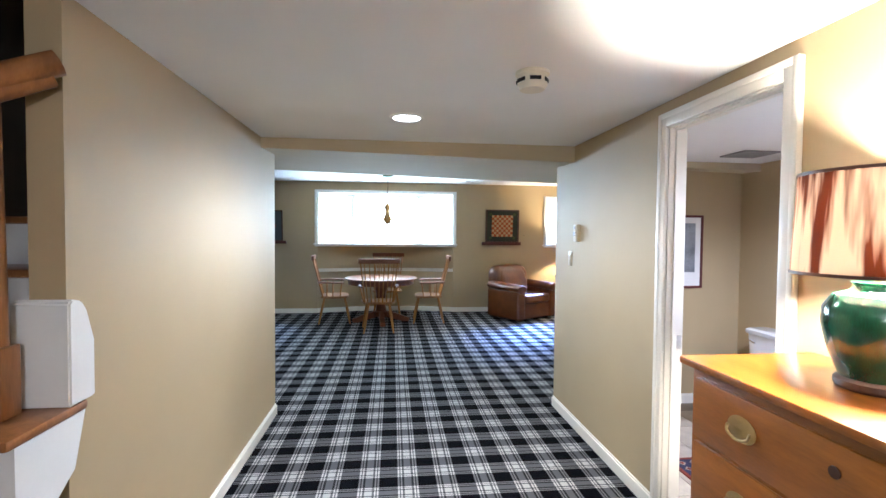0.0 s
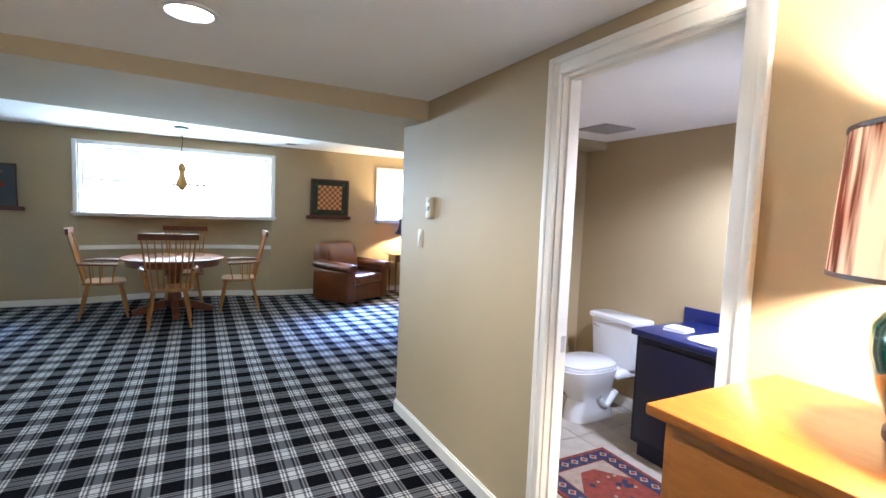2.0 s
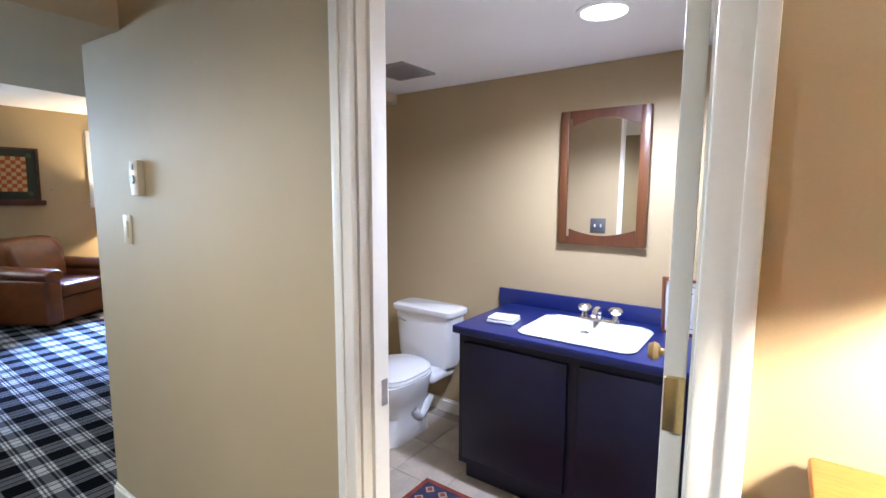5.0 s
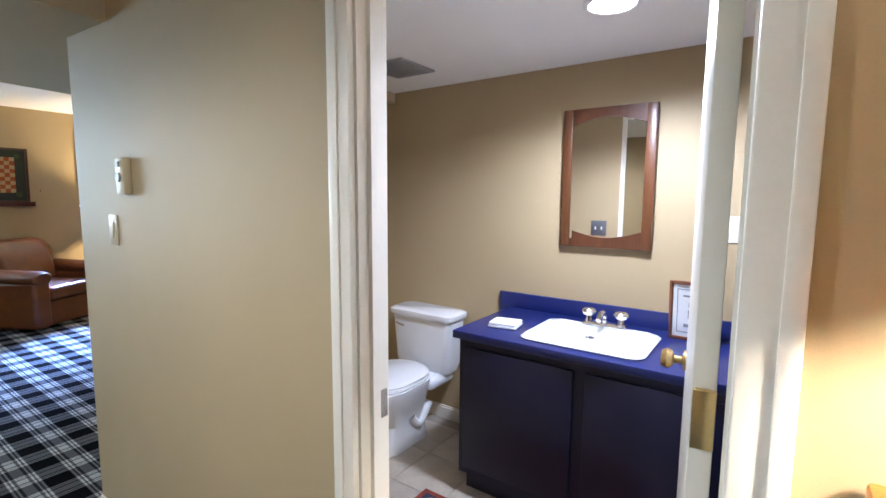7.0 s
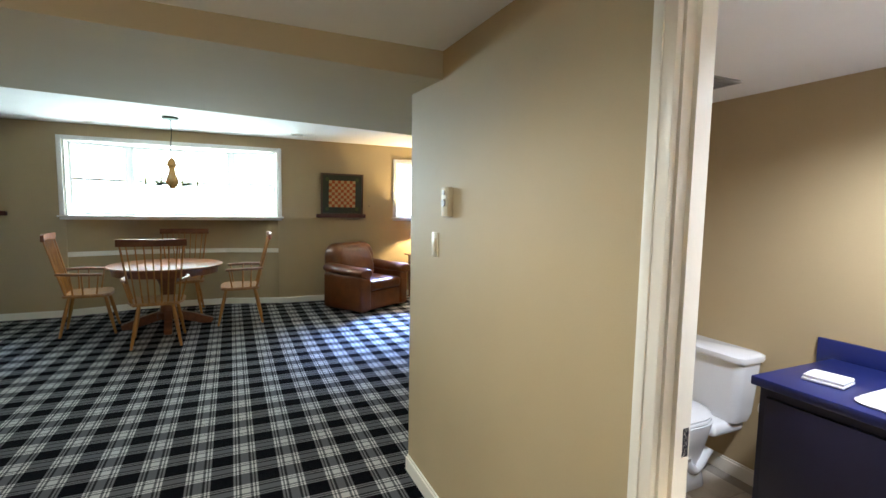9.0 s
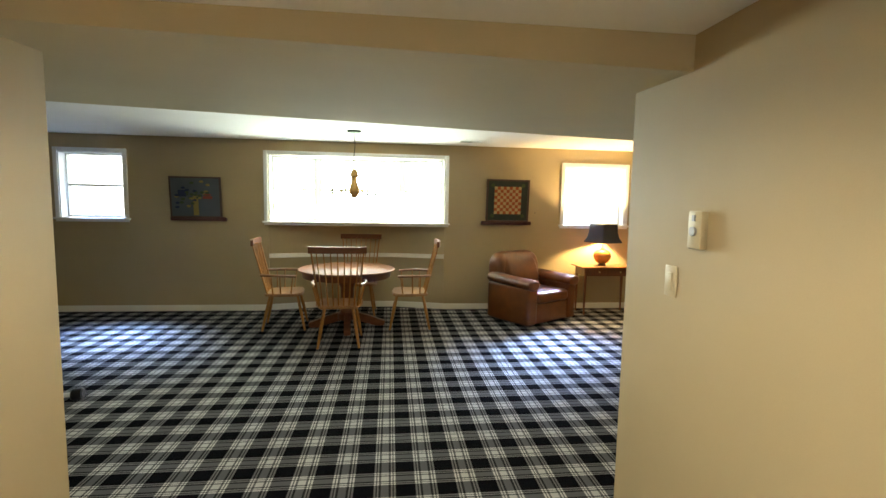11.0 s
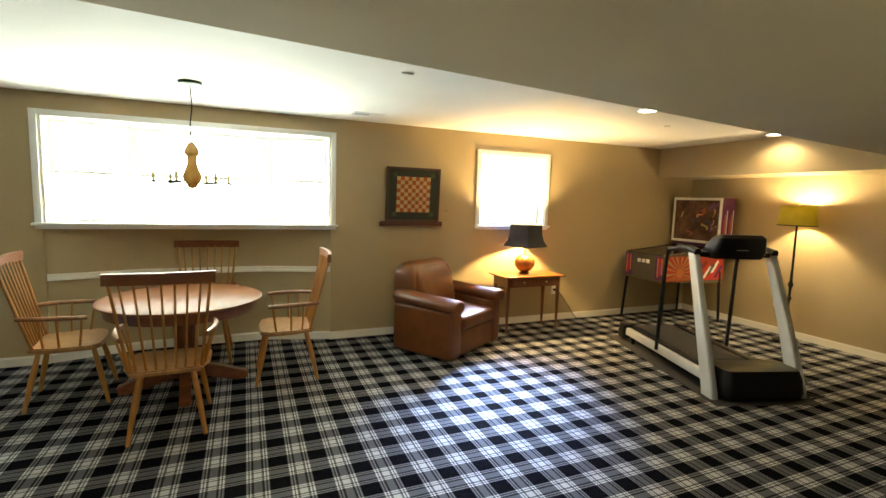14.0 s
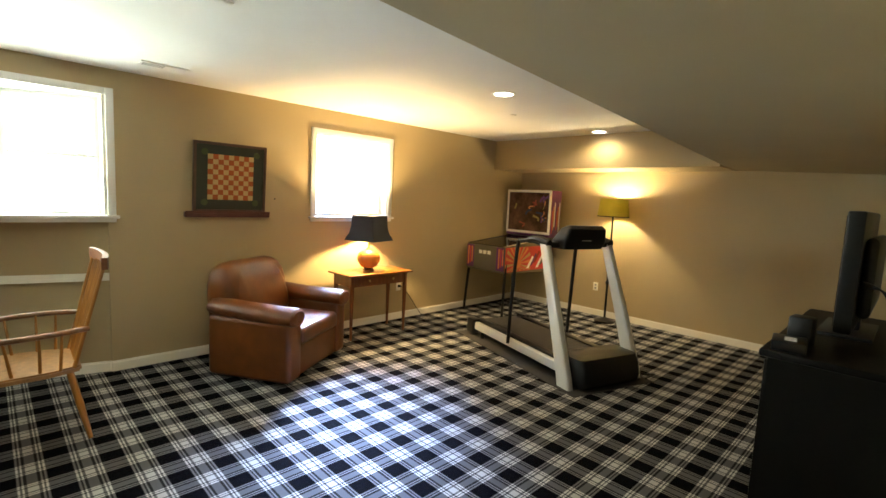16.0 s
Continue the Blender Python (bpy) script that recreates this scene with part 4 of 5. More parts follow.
bm = loft(B(), [[(x, y + dy, z) for x, y in rrect(w, d, d * 0.95, 8)] for w, d, z, dy in ((0.28, 0.04, 0.43, 0.16), (0.31, 0.075, 0.48, 0.165), (0.33, 0.09, 0.60, 0.20), (0.335, 0.085, 0.72, 0.245), (0.32, 0.07, 0.80, 0.272), (0.29, 0.05, 0.86, 0.292), (0.22, 0.02, 0.895, 0.308))])
part("back_cushion", bm, LEATHER, ac)

# side table and lamp
st = thing("side_table", "cherry side table with one drawer and tapered legs", "table", pose(4.09, 8.84, 0))
part("tabletop", boxes((-0.43, -0.22, 0.69, 0.43, 0.22, 0.71), bevel=0.004), wood("cherry_top", (0.24, 0.085, 0.018), 0.3, 0.3, (0.5, 3, 3)), st)
part("apron", boxes((-0.375, -0.17, 0.575, 0.375, 0.17, 0.69)), CHERRY_D, st)
dr = part("drawer", boxes((-0.30, -0.178, 0.592, 0.30, -0.171, 0.675), bevel=0.002), CHERRY_D, st)
for x in (-0.16, 0.16):
    part("knob", lathe(B(), [(0.006, 0), (0.006, 0.01), (0.013, 0.016), (0.01, 0.024), (0, 0.025)], 14), BRASS, dr, "brass knob", pose(x, -0.178, 0.635, 90))
for sx in (-1, 1):
    for sy in (-1, 1):
        bm = B()
        loft(bm, [[(sx * 0.36 + x, sy * 0.155 + y, z) for x, y in rrect(w, w, 0.004, 2)] for w, z in ((0.010, 0.0), (0.019, 0.55), (0.021, 0.69))])
        part("leg", bm, CHERRY_D, st)
tl = thing("table_lamp", "amber ceramic globe lamp with a black square shade, lit", "lamp", pose(4.05, 8.85, 0.71))
part("foot", lathe(B(), [(0.06, 0), (0.065, 0.012), (0.05, 0.03), (0.0, 0.03)], 28), CHERRY_D, tl)
part("body", lathe(B(), [(0.045, 0.03), (0.09, 0.055), (0.125, 0.11), (0.13, 0.15), (0.115, 0.195), (0.08, 0.225), (0.03, 0.24), (0.02, 0.26), (0, 0.26)], 36), TERRA, tl, "glossy amber glazed globe")
part("neck", rod(B(), (0, 0, 0.26), (0, 0, 0.47), 0.008), BRASS, tl)
part("bulb", lathe(B(), [(0.012, 0.44), (0.028, 0.47), (0.028, 0.5), (0, 0.525)], 16), GLASSB, tl).visible_shadow = False
part("finial", lathe(B(), [(0.004, 0.62), (0.01, 0.65), (0.0, 0.668)], 12), BRASS, tl)
sq = []
for z, w in ((0.345, 0.20), (0.37, 0.19), (0.42, 0.165), (0.50, 0.15), (0.62, 0.145)):
    sq.append((z, w))
rings = [[(x, y, z) for x, y in rrect(w, w, 0.02, 2)] for z, w in sq] + [[(x, y, z) for x, y in rrect(w - 0.004, w - 0.004, 0.02, 2)] for z, w in sq[::-1]]
part("shade", loft(B(), rings + [rings[0]], False, False), SHADE_BLACK, tl, "black flared square shade", pose(0, 0, 0, 0, 0, 20))
ol = thing("power_outlet", "wall outlet with a plug and hanging cord", "outlet", pose(4.72, YN, 0.42))
part("plate", boxes((-0.035, -0.006, -0.057, 0.035, 0, 0.057), bevel=0.002), TRIM, ol)
part("plug", boxes((-0.015, -0.035, -0.01, 0.015, -0.006, 0.02), bevel=0.004), BLACKP, ol)
part("cord", tube(B(), bent([(0.0, -0.035, 0.0), (0.06, -0.05, -0.03), (0.2, -0.05, -0.2), (0.36, -0.06, -0.40), (0.5, -0.09, -0.412)], 5), 0.004, 6), BLACKP, ol)


def ledge(parent, x0, x1):
    part("ledge", boxes((x0, -0.05, -0.045, x1, 0, 0.0), (x0, -0.056, -0.012, x1, -0.05, 0.012), bevel=0.003), wood("ledge_wood", (0.10, 0.03, 0.02)), parent, "dark wooden picture ledge")


gb_ = thing("checkerboard_quilt", "framed orange and cream checkerboard on a wooden ledge", "wall art", pose(2.64, YN, 1.335, 4, 0, 0))
part("frame", boxes((-0.325, -0.04, 0.0, -0.30, -0.012, 0.63), (0.30, -0.04, 0, 0.325, -0.012, 0.63), (-0.30, -0.04, 0.605, 0.30, -0.012, 0.63), (-0.30, -0.04, 0, 0.30, -0.012, 0.025)), DARKW, gb_)
part("ground_cloth", boxes((-0.30, -0.03, 0.025, 0.30, -0.014, 0.605)), QUILT_D, gb_, "dark green cloth")
for i in range(9):
    for j in range(9):
        x, z = -0.205 + i * 0.0455, 0.115 + j * 0.0455
        part("patch", boxes((x, -0.034, z, x + 0.0445, -0.030, z + 0.0445)), QUILT_C if (i + j) % 2 == 0 else QUILT_O, gb_)
for x, z in ((-0.23, 0.54), (0.23, 0.54), (-0.23, 0.09), (0.23, 0.09)):
    part("corner_rosette", lathe(B(), [(0.03, 0), (0.026, 0.003), (0, 0.004)], 10), LEAFG, gb_, "", pose(x, -0.030, z, 90))
ledge(gb_, -0.39, 0.37)
ga = thing("applique_picture", "blue-grey applique tree picture on a dark ledge", "wall art", pose(-1.79, YN, 1.335, 4, 0, 0))
part("frame", boxes((-0.34, -0.035, 0.0, -0.32, -0.012, 0.565), (0.32, -0.035, 0, 0.34, -0.012, 0.565), (-0.32, -0.035, 0.545, 0.32, -0.012, 0.565), (-0.32, -0.035, 0, 0.32, -0.012, 0.02)), DARKW, ga)
part("ground_cloth", boxes((-0.32, -0.028, 0.02, 0.32, -0.014, 0.545)), BLUEG, ga)
part("trunk_patch", boxes((-0.035, -0.031, 0.03, 0.035, -0.028, 0.3)), PETALY, ga)
random.seed(9)
for k in range(34):
    x, z = random.gauss(0, 0.13), 0.3 + random.gauss(0, 0.10)
    x, z = max(-0.25, min(0.25, x)), max(0.08, min(0.5, z))
    part("leaf_patch", lathe(B(), [(0.03, 0), (0.024, 0.003 + 0.0002 * k), (0, 0.0035 + 0.0002 * k)], 8), (LEAFG, PETALY, LEAFG, PETALN)[k % 4], ga, "", pose(x, -0.028, z, 90) @ Matrix.Diagonal((1, 0.6, 1, 1)))
part("bird_patch", boxes((-0.23, -0.036, 0.29, -0.12, -0.028, 0.38), bevel=0.003), PETALN, ga)
part("house_patch", boxes((0.10, -0.036, 0.26, 0.22, -0.028, 0.30), (0.12, -0.036, 0.31, 0.2, -0.028, 0.33)), REDF, ga)
ledge(ga, -0.34, 0.40)

na = thing("nail", "small dark nail in the tan wall", "nail", pose(3.074, YN, 1.468))
part("shank", rod(B(), (0, 0, 0), (0, -0.02, 0.004), 0.003), IRON, na)
part("head", rod(B(), (0, -0.02, 0.004), (0, -0.023, 0.0045), 0.007), IRON, na)

# ceiling pieces of the room
rv = thing("ceiling_vent", "white slotted air register in the ceiling", "vent", pose(2.0, 8.65, RC))
part("frame", boxes((-0.16, -0.06, -0.008, 0.16, 0.06, 0), bevel=0.002), WHITE, rv)
for k in range(8):
    part("slat", boxes((-0.14 + k * 0.018, -0.04, -0.011, -0.13 + k * 0.018, 0.04, -0.008)), VENTM, rv)
rd = thing("sprinkler_cap", "small white ceiling sensor", "sensor", pose(1.85, 7.0, RC))
part("body", boxes((-0.04, -0.018, -0.008, 0.04, 0.018, 0), bevel=0.003), WHITE, rd)
rd2 = thing("sprinkler_cap", "small white ceiling sensor", "sensor", pose(4.9, 7.6, RC))
part("body", lathe(B(), [(0.03, 0), (0.028, -0.012), (0, -0.014)], 16), WHITE, rd2)

# treadmill on its mat: y runs from the console to the tail
tm = thing("treadmill", "silver and black treadmill with handrails", "treadmill", pose(4.84, 6.41, 0.008, 0, 0, -17.5) @ Matrix.Diagonal((0.94, 0.90, 1, 1)))
part("deck", boxes((-0.34, 0.1, 0.10, 0.34, 1.80, 0.17), bevel=0.02), BLACKP, tm)
part("belt", boxes((-0.25, 0.12, 0.171, 0.25, 1.79, 0.176)), BELT, tm, "dark grey running belt")
for sx in (-1, 1):
    part("side_rail", boxes((sx * 0.34, 0.05, 0.08, sx * 0.40, 1.78, 0.165), bevel=0.012), SILVER, tm, "silver side rail")
    part("foot_rail", boxes((sx * 0.26, 0.25, 0.172, sx * 0.345, 1.70, 0.186), bevel=0.004), BLACKP, tm)
    part("tail_cap", lofted([(0.05, 0.09, 0.04, 0.03, sx * 0.37, 1.82), (0.055, 0.10, 0.045, 0.08, sx * 0.37, 1.82), (0.05, 0.09, 0.04, 0.19, sx * 0.37, 1.80)]), BLACKP, tm)
    part("leveller", rod(B(), (sx * 0.36, 1.6, 0.0), (sx * 0.36, 1.6, 0.09), 0.025), BLACKP, tm)
    bm = loft(B(), [[(sx * (0.43 - q) + x, y + dy, z) for x, y in rrect(0.034, d, 0.02, 3)] for z, dy, d, q in ((0.0, 0.0, 0.085, 0), (0.08, 0.02, 0.085, 0), (0.6, 0.22, 0.07, 0.01), (1.18, 0.46, 0.055, 0.03))])
    part("upright", bm, SILVER, tm, "silver slanted upright")
    bm = tube(B(), bent([(sx * 0.40, 0.46, 1.16), (sx * 0.40, 0.64, 1.19), (sx * 0.40, 0.84, 1.18), (sx * 0.40, 0.92, 1.12), (sx * 0.41, 0.96, 0.6), (sx * 0.41, 0.98, 0.12)], 6), 0.02, 10)
    part("handrail", bm, BLACKP, tm, "black tubular handrail")
    part("grip", tube(B(), bent([(sx * 0.40, 0.40, 1.19), (sx * 0.40, 0.58, 1.215), (sx * 0.40, 0.72, 1.20)], 5), 0.036, 10), BLACKP, tm)
part("motor_hood", loft(B(), [[(x, y + dy, z) for x, y in rrect(w, d, 0.06, 4)] for w, d, z, dy in ((0.37, 0.17, 0.02, 0.02), (0.38, 0.18, 0.07, 0.02), (0.37, 0.17, 0.19, 0.03), (0.36, 0.16, 0.25, 0.05), (0.30, 0.1, 0.265, 0.07))]), BLACKP, tm, "black motor hood")
part("crossbar", boxes((-0.40, 0.42, 1.15, 0.40, 0.52, 1.20), bevel=0.02), BLACKP, tm)
con = part("console", loft(B(), [[(x, y + dy, z) for x, y in rrect(w, d, 0.04, 4)] for w, d, z, dy in ((0.25, 0.10, 1.14, 0.46), (0.27, 0.12, 1.2, 0.45), (0.24, 0.08, 1.33, 0.38), (0.21, 0.04, 1.36, 0.36))]), BLACKP, tm, "black console")
part("display", boxes((-0.16, 0.0, 0, 0.16, 0.006, 0.10)), SCREEN, con, "dark display", pose(0, 0.54, 1.215, 35))
part("badge", boxes((-0.06, -0.004, 0, 0.06, 0, 0.025)), SILVER, con, "small silver badge", pose(0, 0.328, 1.22))
part("power_cord", tube(B(), bent([(0.36, -0.22, 0.05), (0.45, -0.25, 0.09), (0.48, -0.15, 0.05), (0.5, 0.1, 0.01)], 5), 0.006, 6), BLACKP, tm)
mt = tagged(part("exercise_mat", boxes((-0.50, -0.20, 0, 0.50, 2.0, 0.008), bevel=0.003), BELT, None, "", pose(4.84, 6.41, 0.0, 0, 0, -17.5) @ Matrix.Diagonal((0.94, 0.90, 1, 1))), "thin dark grey rubber mat under the treadmill", "mat")

# pinball machine
pm = thing("pinball_machine", "pinball machine with red sunburst artwork", "pinball machine", pose(5.86, 8.68, 0))


def slab(name, o, y0, y1, material, parent, label=""):
    b2 = prism(B(), o, 0, y1 - y0)
    bmesh.ops.transform(b2, matrix=Matrix(((1, 0, 0, 0), (0, 0, 1, y0), (0, 1, 0, 0), (0, 0, 0, 1))), verts=b2.verts)
    return part(name, b2, material, parent, label)


slab("cabinet", [(0.0, 0.60), (1.15, 0.56), (1.15, 1.06), (0.0, 0.95)], -0.33, 0.33, OLIVE, pm, "dark cabinet with printed sides")
slab("glass_top", [(0.0, 0.952), (0.95, 1.043), (0.95, 1.05), (0.0, 0.959)], -0.31, 0.31, SCREEN, pm)
for y in (-0.33, 0.31):
    slab("top_rail", [(0.0, 0.951), (1.0, 1.047), (1.0, 1.062), (0.0, 0.966)], y, y + 0.02, CHROME, pm)
for x in (0.05, 1.08):
    for y in (-0.32, 0.32):
        part("leg", rod(B(), (x, y, 0.72), (x + (-0.05 if x < 0.5 else 0.03), y * 1.08, 0.0), 0.022, 0.018, 6), IRON, pm)
bb = part("backbox", boxes((0.94, -0.39, 1.06, 1.20, 0.39, 1.74), bevel=0.006), PURPLE, pm)
part("bezel", boxes((0.925, -0.39, 1.10, 0.938, -0.355, 1.74), (0.925, 0.355, 1.10, 0.938, 0.39, 1.74), (0.925, -0.355, 1.705, 0.938, 0.355, 1.74), (0.925, -0.355, 1.10, 0.938, 0.355, 1.135)), TRIM, bb, "white display bezel")
part("backglass", boxes((0.93, -0.355, 1.135, 0.937, 0.355, 1.705)), mat("backglass_art", (0.09, 0.045, 0.03), 0.15, var=0.9, scale=7), bb, "dark printed backglass")
random.seed(12)
for k in range(16):
    bm = B()
    y0, z0 = random.uniform(-0.3, 0.26), random.uniform(1.17, 1.6)
    tube(bm, bent([(0, y0, z0), (0, y0 + random.uniform(-0.06, 0.06), z0 + 0.04), (0, y0 + random.uniform(-0.1, 0.1), z0 + random.uniform(0.05, 0.1))], 4), random.uniform(0.006, 0.018), 6)
    bmesh.ops.transform(bm, matrix=Matrix.Translation((0.929, 0, 0)) @ Matrix.Diagonal((0.15, 1, 1, 1)), verts=bm.verts)
    part("art_shape", bm, (ORANGE, REDF, PETALN, PETALY, PURPLE)[k % 5], bb)


def ray_art(parent, cx, cz, r, mats, n, x0, x1, z0, z1, y):
    for k in range(n):
        a0, a1 = 2 * math.pi * k / n, 2 * math.pi * (k + 0.45) / n
        pts = [(cx + 0.07 * math.cos(a0), cz + 0.07 * math.sin(a0)), (cx + 0.07 * math.cos(a1), cz + 0.07 * math.sin(a1)), (cx + r * math.cos(a1), cz + r * math.sin(a1)), (cx + r * math.cos(a0), cz + r * math.sin(a0))]
        pts = [(min(x1, max(x0, x)), min(z1, max(z0, z))) for x, z in pts]
        b2 = B()
        v = [b2.verts.new((x, y - 0.003, z)) for x, z in pts] + [b2.verts.new((x, y, z)) for x, z in pts]
        for f in ((0, 1, 2, 3), (4, 5, 6, 7), (0, 1, 5, 4), (1, 2, 6, 5), (2, 3, 7, 6), (3, 0, 4, 7)):
            b2.faces.new([v[i] for i in f])
        part("printed_ray", b2, mats[k % len(mats)], parent)


part("red_panel", boxes((0.02, -0.333, 0.61, 1.13, -0.3305, 0.945)), RED, pm, "red printed side panel")
ray_art(pm, 0.30, 0.72, 0.30, (ORANGE, QUILT_C), 18, 0.03, 1.12, 0.62, 0.94, -0.334)
part("printed_disc", rod(B(), (0.30, -0.334, 0.72), (0.30, -0.338, 0.72), 0.065, seg=20), ORANGE, pm)
for k in range(7):
    x0, z0 = 0.50 + k * 0.075, 0.64 + 0.035 * (k % 3)
    slab("printed_streak", [(x0, z0), (x0 + 0.05, z0), (x0 + 0.16, z0 + 0.15), (x0 + 0.13, z0 + 0.17)], -0.338 - 0.0006 * k, -0.334, (PAPER, PURPLE, REDF, PAPER, OLIVE)[k % 5], pm)
part("front_panel", boxes((-0.004, -0.32, 0.62, 0.0, 0.32, 0.94)), OLIVE, pm)
for y0, y1 in ((-0.33, -0.2), (0.2, 0.33)):
    part("front_print", boxes((-0.007, y0, 0.63, -0.004, y1, 0.94)), PURPLE, pm)
for k in range(3):
    for y in (-0.32, 0.22):
        part("front_print", boxes((-0.0095, y + k * 0.033, 0.70 - 0.02 * k, -0.007, y + 0.018 + k * 0.033, 0.92)), (ORANGE, RED)[k % 2], pm)
for k in range(7):
    part("backbox_print", boxes((0.97 + k * 0.03, -0.394, 1.12 + 0.05 * (k % 3), 0.985 + k * 0.03, -0.3905, 1.45 + 0.06 * (k % 4))), (RED, ORANGE, PAPER, PURPLE)[k % 4], bb)
for k in range(3):
    part("coin_door_button", boxes((-0.012, -0.10 + k * 0.075, 0.83, -0.004, -0.045 + k * 0.075, 0.88), bevel=0.002), PAPER, pm)

# floor lamp
fl_ = thing("floor_lamp", "dark turned floor lamp with an olive drum shade, lit", "floor lamp", pose(6.95, 7.43, 0))
part("base", lathe(B(), [(0.13, 0), (0.135, 0.015), (0.06, 0.04), (0.02, 0.06), (0, 0.06)], 28), IRON, fl_)
part("pole", lathe(B(), [(0.014, 0.05), (0.014, 0.5), (0.03, 0.53), (0.014, 0.56), (0.016, 0.66), (0.032, 0.7), (0.016, 0.74), (0.012, 0.9), (0.012, 1.42), (0.02, 1.44), (0, 1.44)], 16), IRON, fl_)
part("bulb", lathe(B(), [(0.012, 1.47), (0.03, 1.53), (0.028, 1.57), (0, 1.6)], 16), GLASSB, fl_).visible_shadow = False
part("harp", tube(B(), bent([(0, 0, 1.43), (0.05, 0, 1.5), (0.04, 0, 1.62), (0, 0, 1.67)], 5), 0.003, 6), BRASS, fl_)
part("finial", lathe(B(), [(0.004, 1.66), (0.01, 1.685), (0, 1.7)], 10), BRASS, fl_)
part("shade", lathe(B(), [(0.20, 1.42), (0.175, 1.655), (0.173, 1.655), (0.198, 1.42), (0.20, 1.42)], 40, sides=1), SHADE_OLIVE, fl_, "olive fabric drum shade")
part("shade_rim", lathe(B(), [(0.198, 1.416), (0.203, 1.416), (0.202, 1.428), (0.198, 1.428), (0.198, 1.416)], 40, sides=1), IRON, fl_)
ow = thing("power_outlet", "cream wall outlet above the baseboard", "outlet", pose(XR, 7.72, 0.41))
part("plate", boxes((-0.006, -0.036, -0.058, 0, 0.036, 0.058), bevel=0.002), TRIM, ow)
for z in (-0.022, 0.022):
    part("socket", boxes((-0.009, -0.015, z - 0.013, -0.006, 0.015, z + 0.013), bevel=0.002), VENTM, ow)

# television cabinet
tc_ = thing("tv_cabinet", "black television cabinet against the wall", "cabinet", pose(3.68, 4.22, 0))
part("carcass", boxes((0.02, 0.0, 0.06, 1.48, 0.80, 0.86)), BLACKW, tc_)
part("top", boxes((0.0, -0.01, 0.862, 1.5, 0.84, 0.90), bevel=0.012), BLACKW, tc_)
part("plinth", boxes((0.0, 0.0, 0, 1.5, 0.82, 0.06), bevel=0.01), BLACKW, tc_)
for k in range(2):
    d = part("door", boxes((0.05 + k * 0.71, 0.801, 0.09, 0.74 + k * 0.71, 0.82, 0.84), bevel=0.004), BLACKW, tc_)
    part("handle", rod(B(), (0.70 + k * 0.09, 0.84, 0.4), (0.70 + k * 0.09, 0.84, 0.5), 0.006), IRON, d)
tv = thing("television", "black flat television on a stand", "television", pose(4.05, 4.80, 0.90))
part("housing", boxes((0.0, -0.045, 0.07, 1.02, 0.03, 0.69), bevel=0.012), BLACKP, tv)
part("back_bulge", boxes((0.1, -0.10, 0.14, 0.92, -0.045, 0.56), bevel=0.03), BLACKP, tv)
part("screen", boxes((0.025, 0.03, 0.1, 0.995, 0.033, 0.665)), SCREEN, tv)
part("stand", boxes((0.25, -0.12, 0.0, 0.77, 0.12, 0.02), (0.45, -0.05, 0.02, 0.57, -0.01, 0.10), bevel=0.006), BLACKP, tv)
for k, x in enumerate((0.05, 0.09)):
    part("cable", tube(B(), bent([(x, -0.06, 0.34 - k * 0.04), (x - 0.01, -0.14, 0.30), (x + 0.02, -0.2, 0.15), (x, -0.24, 0.01)], 5), 0.005, 6), BLACKP, tv)
bx = thing("cable_box", "small black box with white buttons on the cabinet", "electronics", pose(3.80, 4.96, 0.90, 0, 0, 8))
part("case", boxes((-0.09, -0.07, 0, 0.09, 0.07, 0.05), bevel=0.006), BLACKP, bx)
for k in range(3):
    part("button", boxes((-0.05 + k * 0.03, -0.03, 0.05, -0.036 + k * 0.03, 0.02, 0.053)), PAPER, bx)
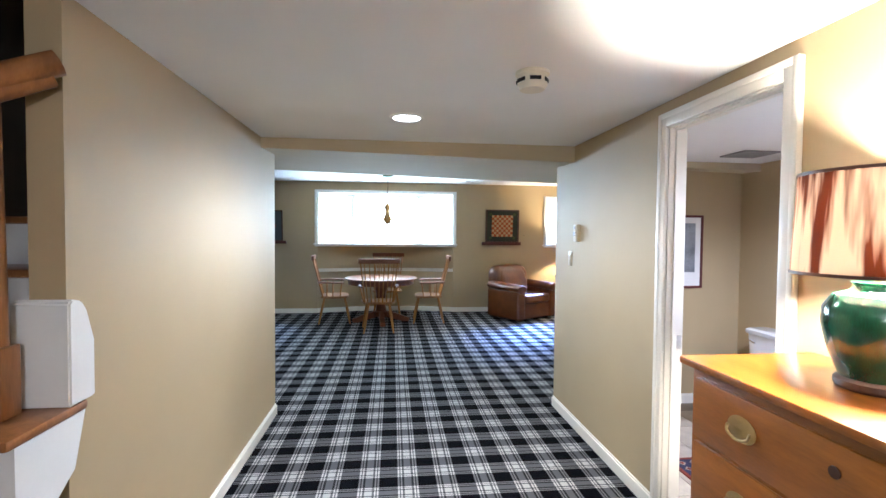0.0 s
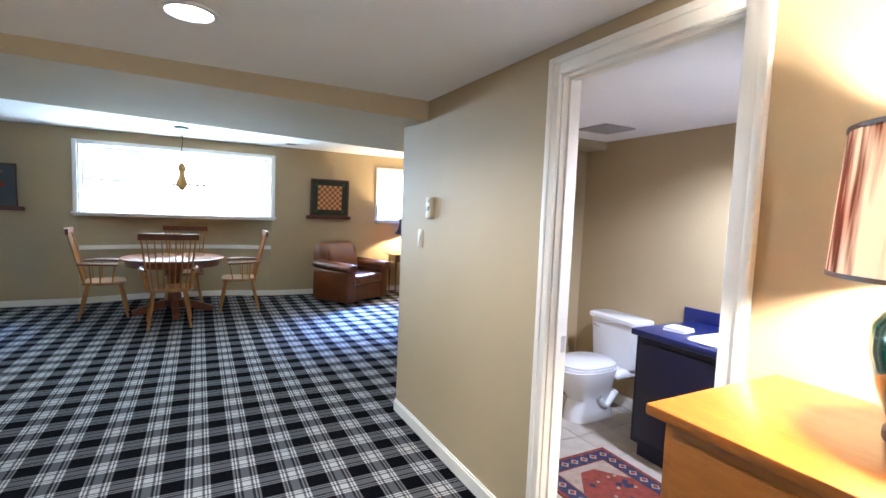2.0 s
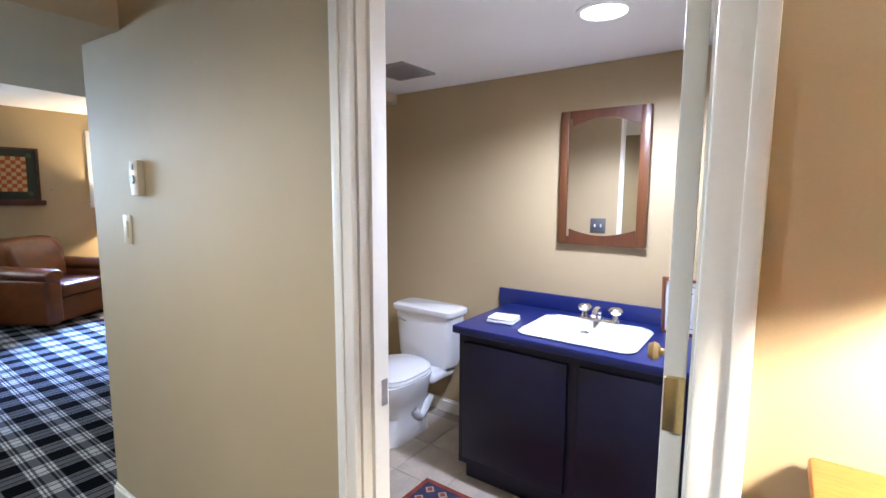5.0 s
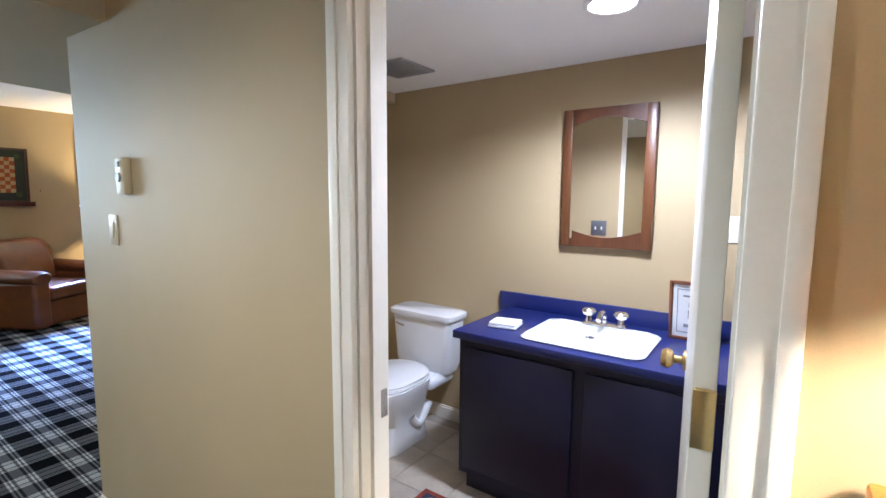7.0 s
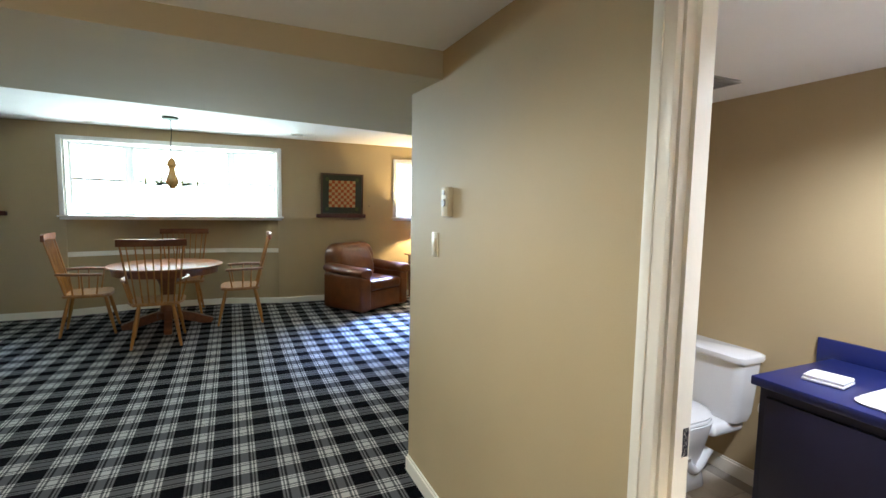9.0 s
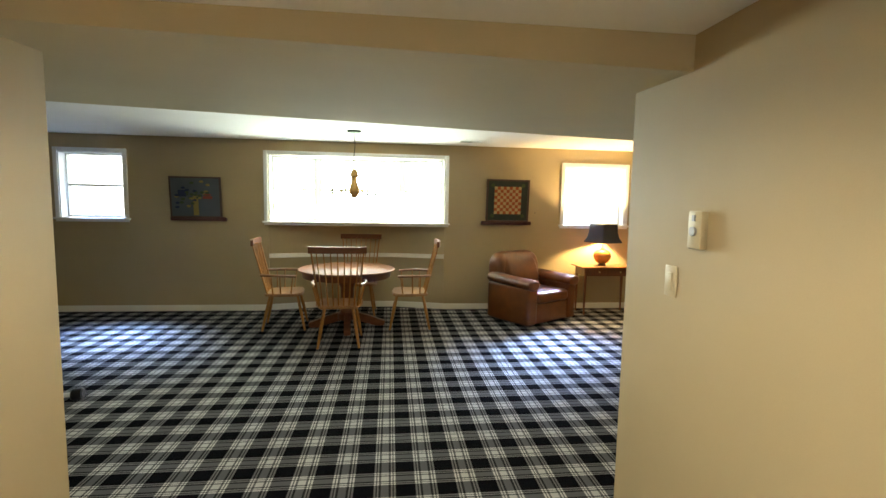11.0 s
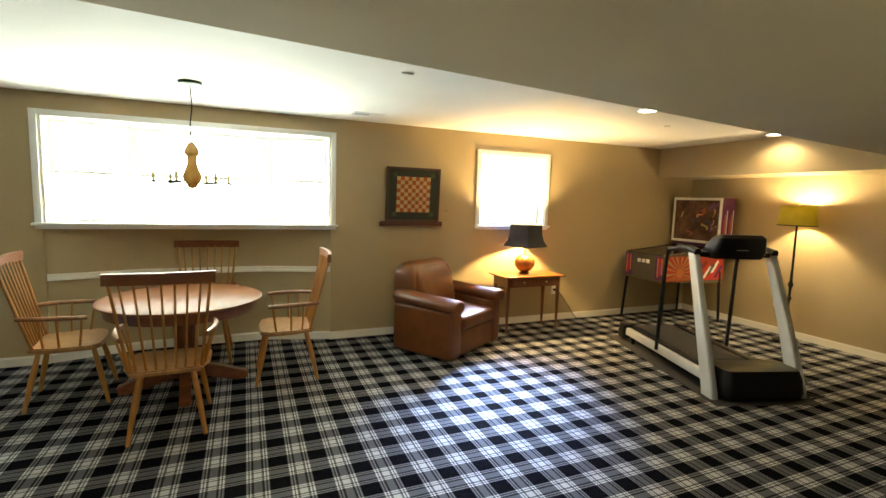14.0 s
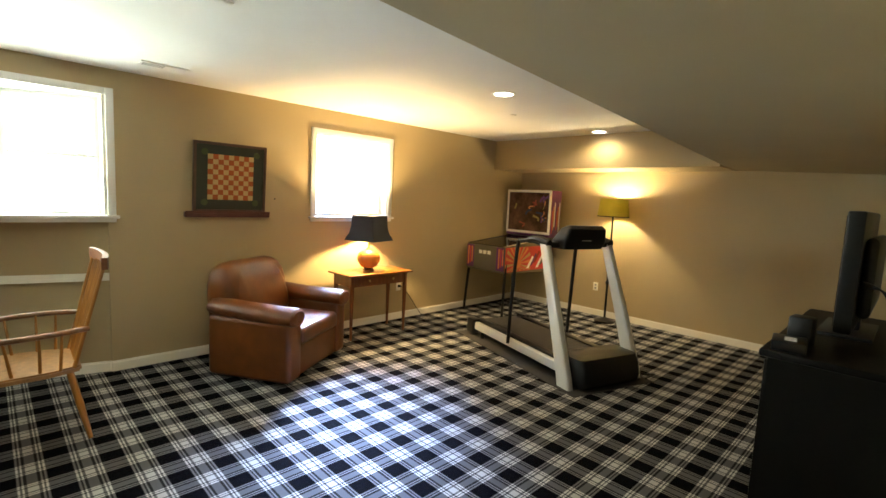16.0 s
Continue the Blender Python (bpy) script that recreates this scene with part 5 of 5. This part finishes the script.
sp_ = thing("loudspeaker", "small black loudspeaker on the cabinet", "speaker", pose(3.98, 4.94, 0.90, 0, 0, -6))
part("case", boxes((-0.05, -0.05, 0, 0.05, 0.05, 0.14), bevel=0.01), BLACKP, sp_)
part("cone", rod(B(), (0, 0.05, 0.07), (0, 0.054, 0.07), 0.035, seg=20), BELT, sp_)

# dumbbell on the carpet
db = thing("dumbbell", "black and silver dumbbell lying on the carpet", "dumbbell", pose(-1.62, 6.02, 0.045, 0, 0, 15))
part("bar", rod(B(), (-0.3, 0, 0), (0.1, 0, 0), 0.018), SILVER, db, "silver bar")
for x in (0.06, -0.3):
    part("weight", lathe(B(), [(0.0, 0), (0.035, 0), (0.045, 0.01), (0.045, 0.07), (0.035, 0.08), (0, 0.08)], 16), BLACKP, db, "black weight", pose(x, 0, 0, 0, 90, 0))

# bathroom floor tiles, one object each on one mesh
tile_mesh = mesh_of("tile", boxes((-0.151, -0.151, -0.004, 0.151, 0.151, 0.0), bevel=0.0015), TILE)
bf = bpy.data.objects["bath_floor"]
for i in range(5):
    for j in range(9):
        x, y = 2.15 + i * 0.306, 1.305 + j * 0.306
        t = new("tile", tile_mesh)
        t.parent = bf
        t.location = (x, y, 0.0)

bp_ = thing("light_switch", "white switch plate on the bathroom wall beside the mirror", "switch", pose(BE, 1.945, 1.30))
part("plate", boxes((-0.006, -0.036, -0.058, 0, 0.036, 0.058), bevel=0.002), TRIM, bp_)
part("socket", boxes((-0.008, -0.015, -0.035, -0.006, 0.015, 0.035), bevel=0.002), WHITE, bp_)

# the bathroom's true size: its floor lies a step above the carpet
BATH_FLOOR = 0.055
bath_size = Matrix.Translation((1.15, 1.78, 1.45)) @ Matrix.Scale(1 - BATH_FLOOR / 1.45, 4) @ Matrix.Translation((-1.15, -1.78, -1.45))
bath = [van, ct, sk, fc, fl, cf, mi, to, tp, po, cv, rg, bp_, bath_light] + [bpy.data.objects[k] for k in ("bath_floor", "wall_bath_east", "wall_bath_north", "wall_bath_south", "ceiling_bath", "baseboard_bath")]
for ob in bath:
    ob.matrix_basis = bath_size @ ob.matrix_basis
